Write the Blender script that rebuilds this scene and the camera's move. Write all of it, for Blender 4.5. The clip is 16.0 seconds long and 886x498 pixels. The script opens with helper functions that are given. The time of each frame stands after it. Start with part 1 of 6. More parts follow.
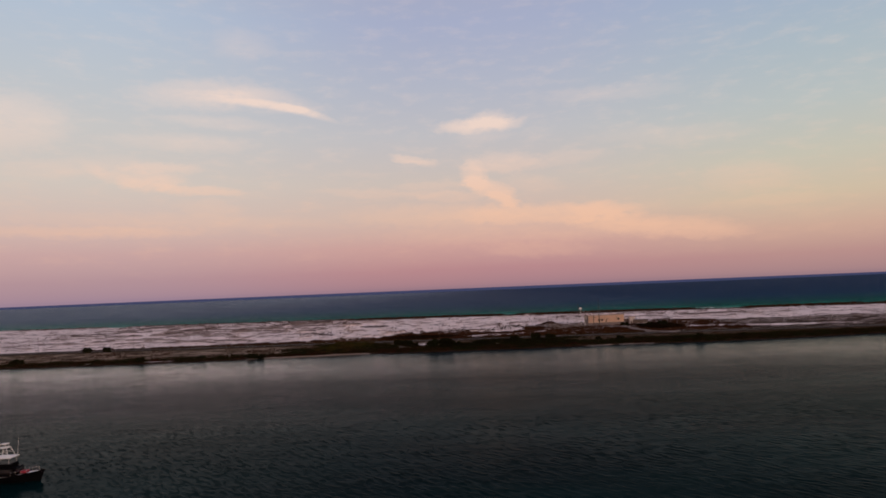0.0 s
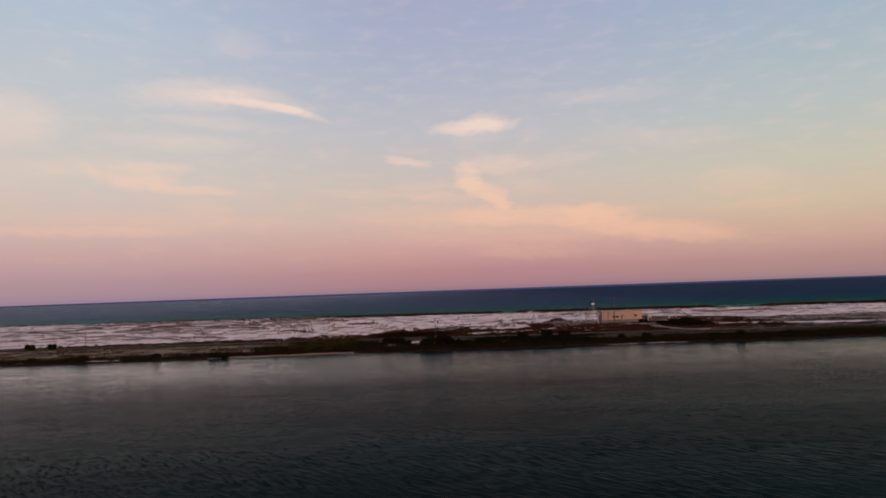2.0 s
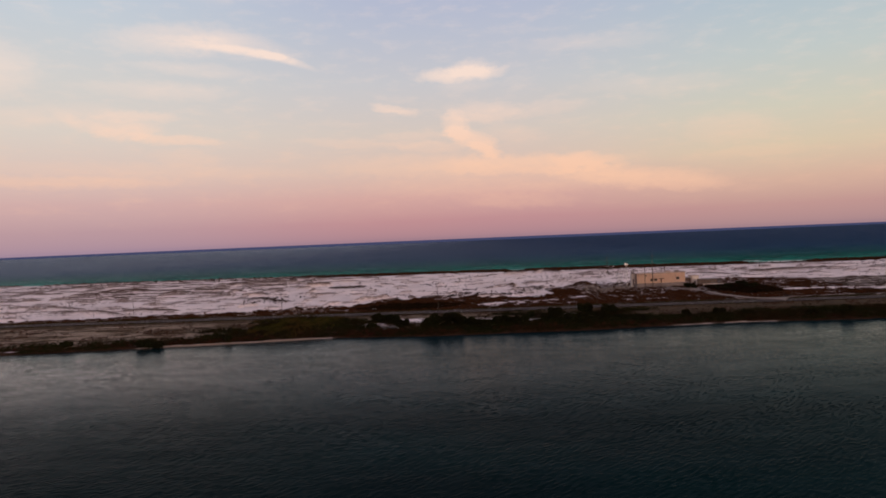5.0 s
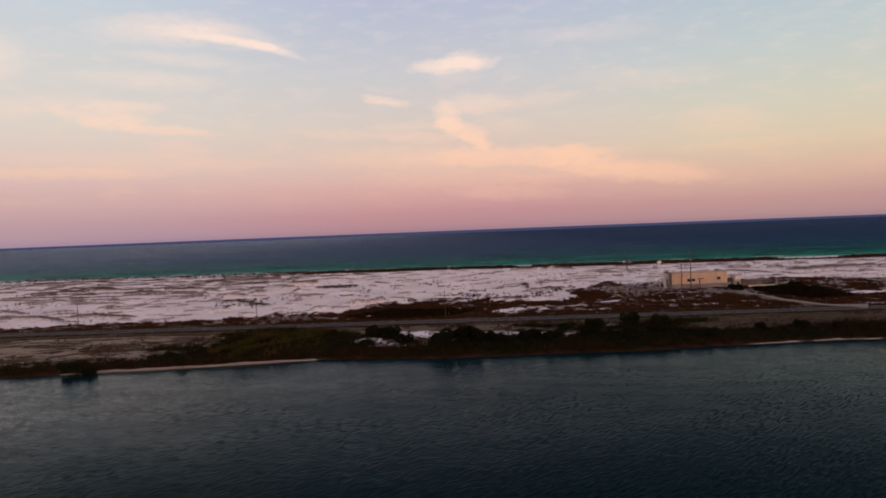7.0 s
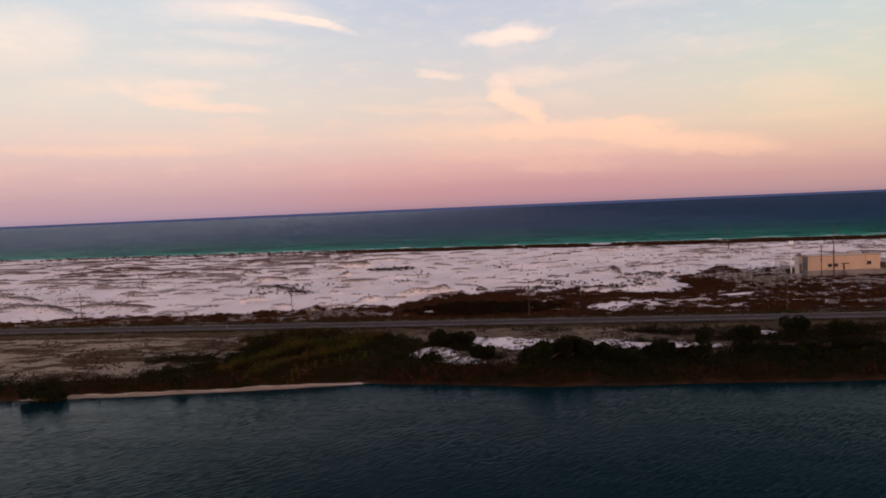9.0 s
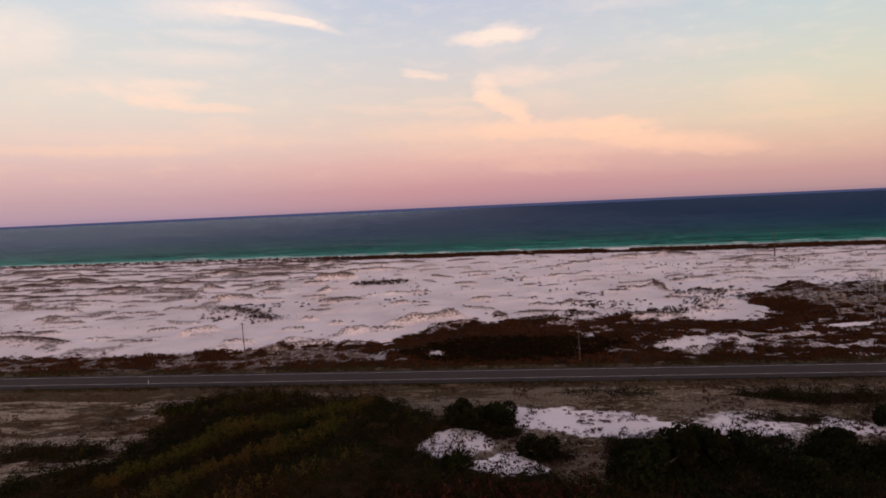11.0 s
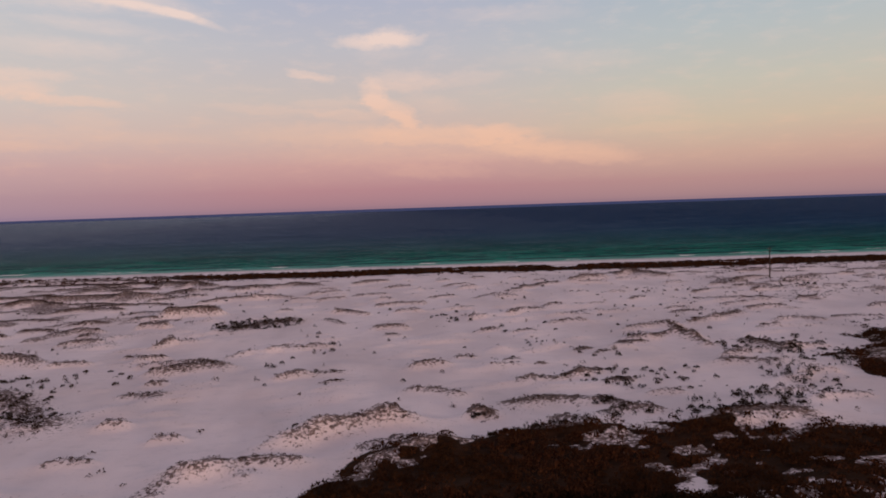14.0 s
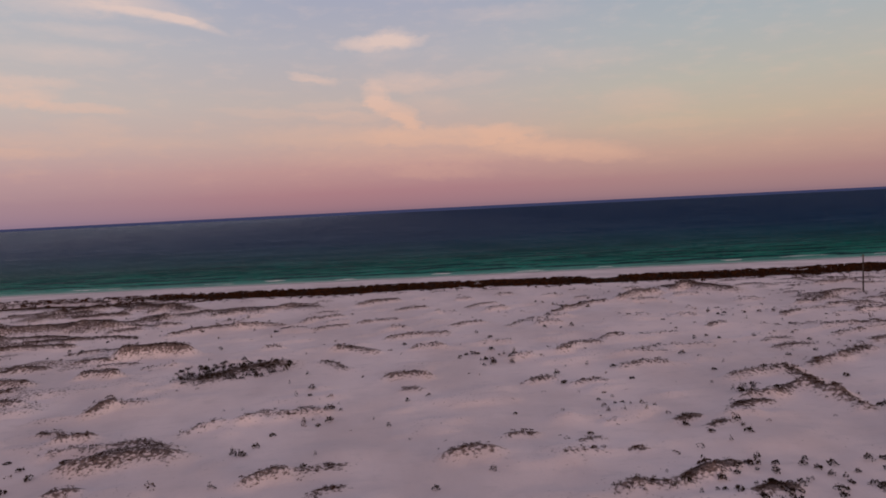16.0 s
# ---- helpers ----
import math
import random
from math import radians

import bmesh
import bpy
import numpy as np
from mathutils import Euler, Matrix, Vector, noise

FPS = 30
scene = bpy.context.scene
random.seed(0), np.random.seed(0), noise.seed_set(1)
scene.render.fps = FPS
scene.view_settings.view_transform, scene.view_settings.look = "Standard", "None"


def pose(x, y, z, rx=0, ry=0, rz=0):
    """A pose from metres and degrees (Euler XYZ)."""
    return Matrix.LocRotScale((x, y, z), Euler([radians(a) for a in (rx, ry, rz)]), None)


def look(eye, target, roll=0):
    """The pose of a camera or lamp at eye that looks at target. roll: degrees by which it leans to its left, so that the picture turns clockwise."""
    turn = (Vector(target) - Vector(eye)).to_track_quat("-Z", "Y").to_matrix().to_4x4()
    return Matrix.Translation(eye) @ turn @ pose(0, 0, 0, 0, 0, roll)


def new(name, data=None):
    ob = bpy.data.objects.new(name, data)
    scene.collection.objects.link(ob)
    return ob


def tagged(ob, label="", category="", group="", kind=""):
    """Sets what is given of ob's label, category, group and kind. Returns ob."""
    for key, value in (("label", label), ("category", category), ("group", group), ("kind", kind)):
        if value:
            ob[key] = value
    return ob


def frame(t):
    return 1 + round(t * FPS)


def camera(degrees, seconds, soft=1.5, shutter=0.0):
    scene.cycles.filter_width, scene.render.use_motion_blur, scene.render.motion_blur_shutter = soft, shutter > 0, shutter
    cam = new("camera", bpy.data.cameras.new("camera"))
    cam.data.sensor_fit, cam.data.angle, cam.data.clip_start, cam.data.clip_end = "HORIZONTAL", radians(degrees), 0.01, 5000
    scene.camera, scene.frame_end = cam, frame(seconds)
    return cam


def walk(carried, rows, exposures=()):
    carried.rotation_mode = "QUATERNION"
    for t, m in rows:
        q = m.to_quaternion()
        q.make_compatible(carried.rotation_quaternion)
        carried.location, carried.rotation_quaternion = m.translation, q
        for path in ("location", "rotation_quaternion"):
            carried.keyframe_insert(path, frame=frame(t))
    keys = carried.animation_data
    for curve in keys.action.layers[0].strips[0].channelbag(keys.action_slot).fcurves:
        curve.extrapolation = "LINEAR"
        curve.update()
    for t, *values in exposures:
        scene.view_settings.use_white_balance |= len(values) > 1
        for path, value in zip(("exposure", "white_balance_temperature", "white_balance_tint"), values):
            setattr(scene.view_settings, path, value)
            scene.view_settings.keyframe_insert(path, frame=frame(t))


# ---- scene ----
cam = camera(67.2, 16.0, soft=1.75)
# seconds, x, y, z, yaw, pitch, roll
PATH = [
    (0, 38.63, -322.68, 36.11, 1.42, 3.27, 2.34),
    (0.5, 37.56, -308.52, 35.28, 1.22, 3.36, 2.26),
    (1, 36.54, -294.43, 33.98, 1.09, 3.54, 2.31),
    (1.5, 35.62, -280.38, 31.77, 1.01, 3.41, 2.15),
    (2, 34.89, -266.07, 29.64, 0.83, 3.37, 2.03),
    (2.5, 34.36, -251.45, 28.70, 0.58, 3.45, 2.05),
    (3, 33.62, -236.91, 29.01, 0.41, 3.41, 2.17),
    (3.5, 32.42, -222.73, 30.47, 0.27, 3.45, 2.20),
    (4, 30.77, -208.96, 32.38, 0.15, 3.54, 2.18),
    (4.5, 28.64, -195.52, 33.92, 0.05, 3.49, 2.09),
    (4.6, 28.19, -192.83, 34.16, -0.01, 2.05, 2.19),
    (4.7, 27.74, -190.14, 34.39, -0.06, -0.63, 2.29),
    (7, 20.05, -129.70, 35.76, -0.94, -1.73, 2.24),
    (7.5, 18.45, -116.22, 35.65, -1.03, -2.03, 2.19),
    (7.8, 17.69, -107.99, 35.58, -1.19, -3.83, 2.12),
    (7.9, 17.41, -105.20, 35.56, 4.01, -3.66, 2.34),
    (8, 17.11, -102.39, 35.55, 3.99, -3.64, 2.25),
    (8.5, 14.63, -88.03, 35.53, 3.83, -3.69, 2.42),
    (9, 12.17, -73.28, 35.50, 3.65, -3.72, 2.45),
    (9.2, 11.17, -67.42, 35.48, 3.60, -3.67, 2.49),
    (11.3, 1.01, -6.05, 35.99, 1.76, -3.80, 2.60),
    (11.5, 0.00, -0.00, 36.00, -0.00, -3.83, 2.57),
    (12, -2.51, 15.34, 35.98, -0.04, -3.72, 2.53),
    (12.5, -5.09, 30.77, 35.91, -3.44, -3.79, 2.50),
    (13, -7.01, 46.72, 35.97, -6.94, -3.79, 2.21),
    (13.5, -7.86, 62.02, 36.18, -7.23, -3.75, 1.92),
    (14, -8.71, 76.46, 36.27, -7.21, -3.79, 1.87),
    (14.5, -9.80, 91.61, 36.90, -7.64, -3.76, 1.76),
    (15, -10.78, 105.57, 37.68, -7.47, -3.73, 1.76),
    (15.5, -10.36, 116.50, 38.01, -7.28, -3.66, 2.80),
    (16, -8.69, 122.68, 37.88, -6.88, -3.73, 2.80),

]
EXPOSURES = [(0.0, 0.0, 6500, 10), (4.5, 0.0, 6500, 10), (4.9, 0.14, 6510, 9), (7.0, 0.2, 6520, 9), (7.8, 0.22, 6520, 9), (8.0, 0.36, 6530, 9), (12.0, 0.30, 6520, 9), (13.5, 0.07, 6450, 11.5), (15.0, -0.22, 6390, 15), (16.0, -0.26, 6390, 15)]
walk(cam, [(t, pose(x, y, z, 90 + pitch, roll, yaw)) for t, x, y, z, yaw, pitch, roll in PATH], EXPOSURES)


# ---------------------------------------------------------------- nodes
class Nodes:
    """A small shorthand for building node trees."""

    def __init__(self, tree):
        self.t = tree
        tree.nodes.clear()

    def link(self, a, b):
        self.t.links.new(a, b)

    def put(self, socket, v):
        if isinstance(v, bpy.types.NodeSocket):
            self.link(v, socket)
        elif v is not None:
            socket.default_value = v

    def m(self, op, a, b=None, c=None, clamp=False):
        n = self.t.nodes.new("ShaderNodeMath")
        n.operation, n.use_clamp = op, clamp
        for i, v in enumerate((a, b, c)):
            self.put(n.inputs[i], v)
        return n.outputs[0]

    def step(self, v, lo, hi, a=0.0, b=1.0):
        n = self.t.nodes.new("ShaderNodeMapRange")
        n.interpolation_type = "SMOOTHSTEP"
        for i, s in enumerate((v, lo, hi, a, b)):
            self.put(n.inputs[i], s)
        return n.outputs[0]

    def mix(self, f, a, b, blend="MIX"):
        n = self.t.nodes.new("ShaderNodeMix")
        n.data_type, n.blend_type = "RGBA", blend
        self.put(n.inputs[0], f)
        for i, v in ((6, a), (7, b)):
            if isinstance(v, (tuple, list)):
                v = (*v[:3], 1.0)
            self.put(n.inputs[i], v)
        return n.outputs[2]

    def noise(self, vec, scale, detail=4.0, rough=0.55, distort=0.0):
        n = self.t.nodes.new("ShaderNodeTexNoise")
        self.put(n.inputs["Vector"], vec)
        for k, v in (("Scale", scale), ("Detail", detail), ("Roughness", rough), ("Distortion", distort)):
            n.inputs[k].default_value = v
        return n.outputs["Fac"]

    def ramp(self, f, stops):
        n = self.t.nodes.new("ShaderNodeValToRGB")
        self.put(n.inputs[0], f)
        e = n.color_ramp.elements
        while len(e) < len(stops):
            e.new(0.5)
        for el, (p, c) in zip(e, stops):
            el.position, el.color = p, (*c, 1.0)
        return n.outputs[0]

    def scaled(self, vec, sx, sy, sz):
        n = self.t.nodes.new("ShaderNodeMapping")
        self.put(n.inputs["Vector"], vec)
        n.inputs["Scale"].default_value = (sx, sy, sz)
        return n.outputs[0]

    def bump(self, height, strength, dist):
        n = self.t.nodes.new("ShaderNodeBump")
        n.inputs["Strength"].default_value, n.inputs["Distance"].default_value = strength, dist
        self.put(n.inputs["Height"], height)
        return n.outputs[0]

    def place(self):
        return self.t.nodes.new("ShaderNodeNewGeometry").outputs["Position"]


def lin(r, g, b):
    """Linear colour from an sRGB triple in 0..255."""
    return tuple((v / 255 / 12.92) if v < 10.3 else ((v / 255 + 0.055) / 1.055) ** 2.4 for v in (r, g, b))


# ---------------------------------------------------------------- sky and sun
SUN_AZ, SUN_EL = 142.0, 5.5        # degrees right of straight out to sea, and above the horizon


def build_sky():
    w = bpy.data.worlds.new("dusk_sky")
    scene.world = w
    w.use_nodes = True
    n = Nodes(w.node_tree)
    way = n.t.nodes.new("ShaderNodeTexCoord").outputs["Generated"]
    sep = n.t.nodes.new("ShaderNodeSeparateXYZ")
    n.link(way, sep.inputs[0])
    x, y, z = sep.outputs
    deg = 180 / math.pi
    el = n.m("MULTIPLY", n.m("ARCSINE", z), deg)
    az = n.m("MULTIPLY", n.m("ARCTAN2", x, y), deg)
    # colours up the sky, by elevation over 0..90 degrees (square-root spaced)
    f = n.m("SQRT", n.m("DIVIDE", n.m("MAXIMUM", el, 0.0), 90.0))

    def at(e):
        return math.sqrt(e / 90)
    high = [(at(40), lin(160, 155, 172)), (at(90), lin(137, 123, 145))]
    east = n.ramp(f, [(at(0), lin(154, 129, 147)), (at(1.5), lin(176, 143, 151)), (at(3.5), lin(197, 161, 160)),
                      (at(6), lin(208, 183, 174)), (at(9), lin(207, 195, 186)), (at(13), lin(199, 196, 194)),
                      (at(17), lin(188, 194, 201)), (at(22), lin(177, 190, 207))] + high)
    south = n.ramp(f, [(at(0), lin(153, 120, 132)), (at(1.5), lin(181, 134, 139)), (at(3.5), lin(201, 157, 152)),
                       (at(6), lin(207, 180, 168)), (at(9), lin(202, 188, 180)), (at(13), lin(190, 188, 192)),
                       (at(17), lin(177, 181, 196)), (at(22), lin(165, 172, 198))] + high)
    west = n.ramp(f, [(at(0), lin(155, 124, 131)), (at(1.5), lin(182, 141, 138)), (at(3.5), lin(203, 167, 150)),
                      (at(6), lin(206, 187, 163)), (at(9), lin(198, 193, 177)), (at(13), lin(184, 191, 190)),
                      (at(17), lin(172, 185, 194)), (at(22), lin(160, 176, 198))] + high)
    col = n.mix(n.step(az, -30.0, -2.0), east, n.mix(n.step(az, 4.0, 30.0), south, west))
    # the glow where the sun has gone down, behind the flight
    away = n.m("ABSOLUTE", n.m("SUBTRACT", n.m("ABSOLUTE", az), SUN_AZ))
    glow = n.m("MULTIPLY", n.step(away, 80.0, 0.0), n.step(el, 38.0, 1.0))
    col = n.mix(n.m("MULTIPLY", glow, 0.9), col, (1.7, 0.80, 0.42))
    # thin clouds: warped, stretched noise, and the streaks that stand out in it
    wv = n.t.nodes.new("ShaderNodeCombineXYZ")
    n.put(wv.inputs[0], az)
    n.put(wv.inputs[1], el)
    flat = wv.outputs[0]
    warp1 = n.m("SUBTRACT", n.noise(n.scaled(flat, 0.35, 0.9, 1), 1.0, 6, 0.6), 0.5)
    warp2 = n.m("SUBTRACT", n.noise(n.scaled(flat, 0.4, 0.8, 1), 1.3, 6, 0.6), 0.5)
    waz = n.m("MULTIPLY_ADD", warp1, 2.4, az)
    wel = n.m("MULTIPLY_ADD", warp2, 1.0, el)
    fibre = n.noise(n.scaled(flat, 0.34, 1.15, 1), 1.0, 7, 0.62)
    wool = n.noise(n.scaled(flat, 0.95, 1.9, 1), 1.0, 6, 0.62)
    ragged = n.m("ADD", n.m("MULTIPLY", n.m("SUBTRACT", fibre, 0.5), 1.7), n.m("MULTIPLY", n.m("SUBTRACT", wool, 0.5), 1.6))
    total = None

    def streak(a0, e0, a1, e1, thick, dens, tail=1.0, bow=0.0, calm=False):
        """A wisp from one (azimuth, elevation) to another; tail: how much of its length fades out."""
        nonlocal total
        half, tilt = math.hypot(a1 - a0, e1 - e0) / 2, math.atan2(e1 - e0, a1 - a0)
        c, s = math.cos(tilt), math.sin(tilt)
        da, de = n.m("SUBTRACT", az if calm else waz, (a0 + a1) / 2), n.m("SUBTRACT", n.m("MULTIPLY_ADD", warp2, 0.2, el) if calm else wel, (e0 + e1) / 2)
        along_ = n.m("MULTIPLY_ADD", da, c, n.m("MULTIPLY", de, s))
        across = n.m("MULTIPLY_ADD", da, -s, n.m("MULTIPLY", de, c))
        if bow:
            across = n.m("MULTIPLY_ADD", n.m("MULTIPLY", along_, along_), bow, across)
        u = n.m("DIVIDE", n.m("SUBTRACT", n.m("ABSOLUTE", along_), half * (1 - tail) * 0.8), half * (1 - 0.8 * (1 - tail)) * 1.15)
        u = n.m("MAXIMUM", u, 0.0)
        v = n.m("DIVIDE", across, thick)
        d = n.m("MULTIPLY_ADD", u, u, n.m("MULTIPLY", v, v))
        if not calm:
            d = n.m("ADD", d, ragged)
        k = n.m("MULTIPLY", n.step(d, 1.3, -0.2), dens)
        total = k if total is None else n.m("ADD", total, k)

    # the bright trail and the glow at its root
    streak(-18.6, 16.1, -10.2, 14.7, 0.40, 0.85, 0.8, 0.020, True)
    streak(-19.5, 16.4, -11.5, 15.5, 0.95, 0.35, 1.0, 0.015, True)
    streak(-26.0, 15.9, -15.0, 16.5, 1.33, 0.55)
    streak(-22.0, 15.9, -17.0, 16.2, 0.70, 0.35)
    streak(-20.0, 20.4, -15.5, 19.9, 1.40, 0.22)
    # soft veils over the east
    streak(-39.0, 12.8, -30.5, 13.4, 2.38, 0.55)
    streak(-24.0, 14.2, -15.0, 13.8, 0.63, 0.30)
    streak(-27.5, 12.4, -17.0, 12.2, 0.77, 0.34)
    streak(-35.0, 9.6, -25.0, 10.6, 0.98, 0.28)
    # the ragged cluster below the trail
    streak(-27.4, 10.25, -21.0, 10.3, 0.48, 0.6)
    streak(-29.5, 10.2, -25.6, 8.8, 0.59, 0.42)
    streak(-27.0, 9.2, -22.4, 9.2, 0.87, 0.75)
    streak(-24.6, 8.7, -17.4, 8.4, 0.42, 0.72)
    streak(-23.0, 7.3, -18.0, 7.1, 0.84, 0.28)
    streak(-38.0, 5.3, -20.5, 5.2, 0.53, 0.5)
    streak(-33.0, 6.3, -12.0, 5.9, 0.70, 0.25)
    # the flat-bottomed puff and the dash under it
    streak(-1.3, 13.5, 6.0, 13.7, 0.66, 0.9, 0.7)
    streak(1.2, 13.9, 5.2, 14.15, 0.77, 0.6, 0.8)
    streak(0.0, 12.8, 5.0, 12.6, 0.56, 0.22)
    streak(-5.4, 11.3, -1.3, 10.5, 0.38, 0.72, 0.95)
    # the bent wisp
    streak(0.9, 10.5, 7.4, 10.25, 1.00, 0.58, 0.9)
    streak(0.9, 10.3, 2.4, 8.5, 1.25, 0.75, 0.9)
    streak(1.2, 9.1, 5.2, 7.05, 0.90, 1.0, 0.8)
    streak(2.5, 7.6, 5.2, 7.0, 0.63, 0.5)
    streak(-4.5, 8.7, 1.5, 8.8, 0.49, 0.36)
    streak(-4.0, 8.0, 3.0, 7.6, 0.53, 0.42)
    streak(-12.0, 8.5, -2.0, 7.9, 0.45, 0.34)
    streak(4.0, 8.8, 9.0, 8.2, 0.84, 0.28)
    streak(6.5, 10.3, 13.0, 10.6, 0.63, 0.30)
    # the long warm bank over the sea
    streak(-9.0, 6.3, 6.0, 6.1, 1.12, 0.45)
    streak(0.0, 6.1, 16.0, 5.7, 0.95, 0.8, 0.8)
    streak(9.0, 6.25, 15.5, 5.95, 0.70, 0.5)
    streak(10.0, 5.2, 23.5, 3.5, 1.01, 0.75, 0.7)
    streak(-6.0, 4.6, 17.0, 4.3, 1.2, 0.32, 0.8)
    streak(2.0, 3.0, 11.0, 2.7, 0.70, 0.30)
    # the thin west
    streak(20.5, 7.9, 27.5, 7.4, 1.40, 0.34)
    streak(22.0, 5.7, 29.0, 5.6, 0.56, 0.30)
    streak(8.0, 15.6, 19.0, 15.2, 0.70, 0.24)
    streak(12.0, 12.0, 24.0, 11.2, 0.84, 0.20)
    cover = n.m("MULTIPLY", n.m("MULTIPLY", total, n.step(fibre, 0.25, 0.75, 0.65, 1.2)), n.step(wool, 0.3, 0.7, 0.75, 1.2))
    veil = n.m("MULTIPLY", n.step(fibre, 0.45, 0.8), n.m("MULTIPLY", n.step(el, 0.5, 5.0), n.step(el, 40.0, 12.0, 0.0, 0.26)))
    cover = n.m("ADD", cover, veil, clamp=True)
    tint = n.mix(n.step(el, 4.0, 15.0), lin(240, 190, 160), lin(244, 216, 200))
    col = n.mix(n.m("MULTIPLY", cover, 0.82), col, tint)
    # open sea beyond the last of the water sheet
    col = n.mix(n.step(el, -0.16, -0.2), col, lin(58, 64, 97))
    bg = n.t.nodes.new("ShaderNodeBackground")
    n.put(bg.inputs[0], col)
    bg.inputs[1].default_value = 1.0
    sky = n.t.nodes.new("ShaderNodeTexSky")
    sky.sky_type, sky.sun_disc = "NISHITA", False
    sky.sun_elevation, sky.sun_rotation = radians(SUN_EL), radians(SUN_AZ)
    thin = n.t.nodes.new("ShaderNodeBackground")
    n.link(sky.outputs[0], thin.inputs[0])
    thin.inputs[1].default_value = 0.004
    both = n.t.nodes.new("ShaderNodeAddShader")
    n.link(bg.outputs[0], both.inputs[0])
    n.link(thin.outputs[0], both.inputs[1])
    out = n.t.nodes.new("ShaderNodeOutputWorld")
    n.link(both.outputs[0], out.inputs[0])


build_sky()
sun = new("sun", bpy.data.lights.new("sun", "SUN"))
sun.data.energy, sun.data.angle, sun.data.color = 1.0, radians(8), (1.0, 0.71, 0.56)
sun.matrix_world = look((math.sin(radians(SUN_AZ)) * 100, math.cos(radians(SUN_AZ)) * 100, math.tan(radians(SUN_EL)) * 100 + 20), (0, 0, 20))


# ---------------------------------------------------------------- materials
def shader(name):
    mt = bpy.data.materials.new(name)
    mt.use_nodes = True
    n = Nodes(mt.node_tree)
    out = n.t.nodes.new("ShaderNodeOutputMaterial")
    b = n.t.nodes.new("ShaderNodeBsdfPrincipled")
    n.link(b.outputs[0], out.inputs[0])
    return mt, n, b


def surface(name, c1, c2, scale, rough=0.8, bump=0.3, dist=0.02, metal=0.0, fine=6.0):
    """Two colours mixed by coarse and fine noise, with relief."""
    mt, n, b = shader(name)
    p = n.place()
    f = n.m("ADD", n.m("MULTIPLY", n.noise(p, scale), 0.65), n.m("MULTIPLY", n.noise(p, scale * fine), 0.35))
    n.put(b.inputs["Base Color"], n.mix(n.step(f, 0.35, 0.65), c1, c2))
    n.put(b.inputs["Roughness"], n.step(f, 0.2, 0.8, rough - 0.08, min(1.0, rough + 0.08)))
    b.inputs["Metallic"].default_value = metal
    n.put(b.inputs["Normal"], n.bump(n.noise(p, scale * fine * 2), bump, dist))
    return mt


def leafy(name, c1, c2, c3, patch=0.06):
    """Foliage: colour changes leaf by leaf, and slowly over the ground."""
    mt, n, b = shader(name)
    geo = n.t.nodes.new("ShaderNodeNewGeometry")
    col = n.mix(geo.outputs["Random Per Island"], c1, c2)
    col = n.mix(n.step(n.noise(geo.outputs["Position"], patch, 3), 0.42, 0.62), col, c3)
    n.put(b.inputs["Base Color"], col)
    b.inputs["Roughness"].default_value = 0.85
    b.inputs["Specular IOR Level"].default_value = 0.03
    return mt


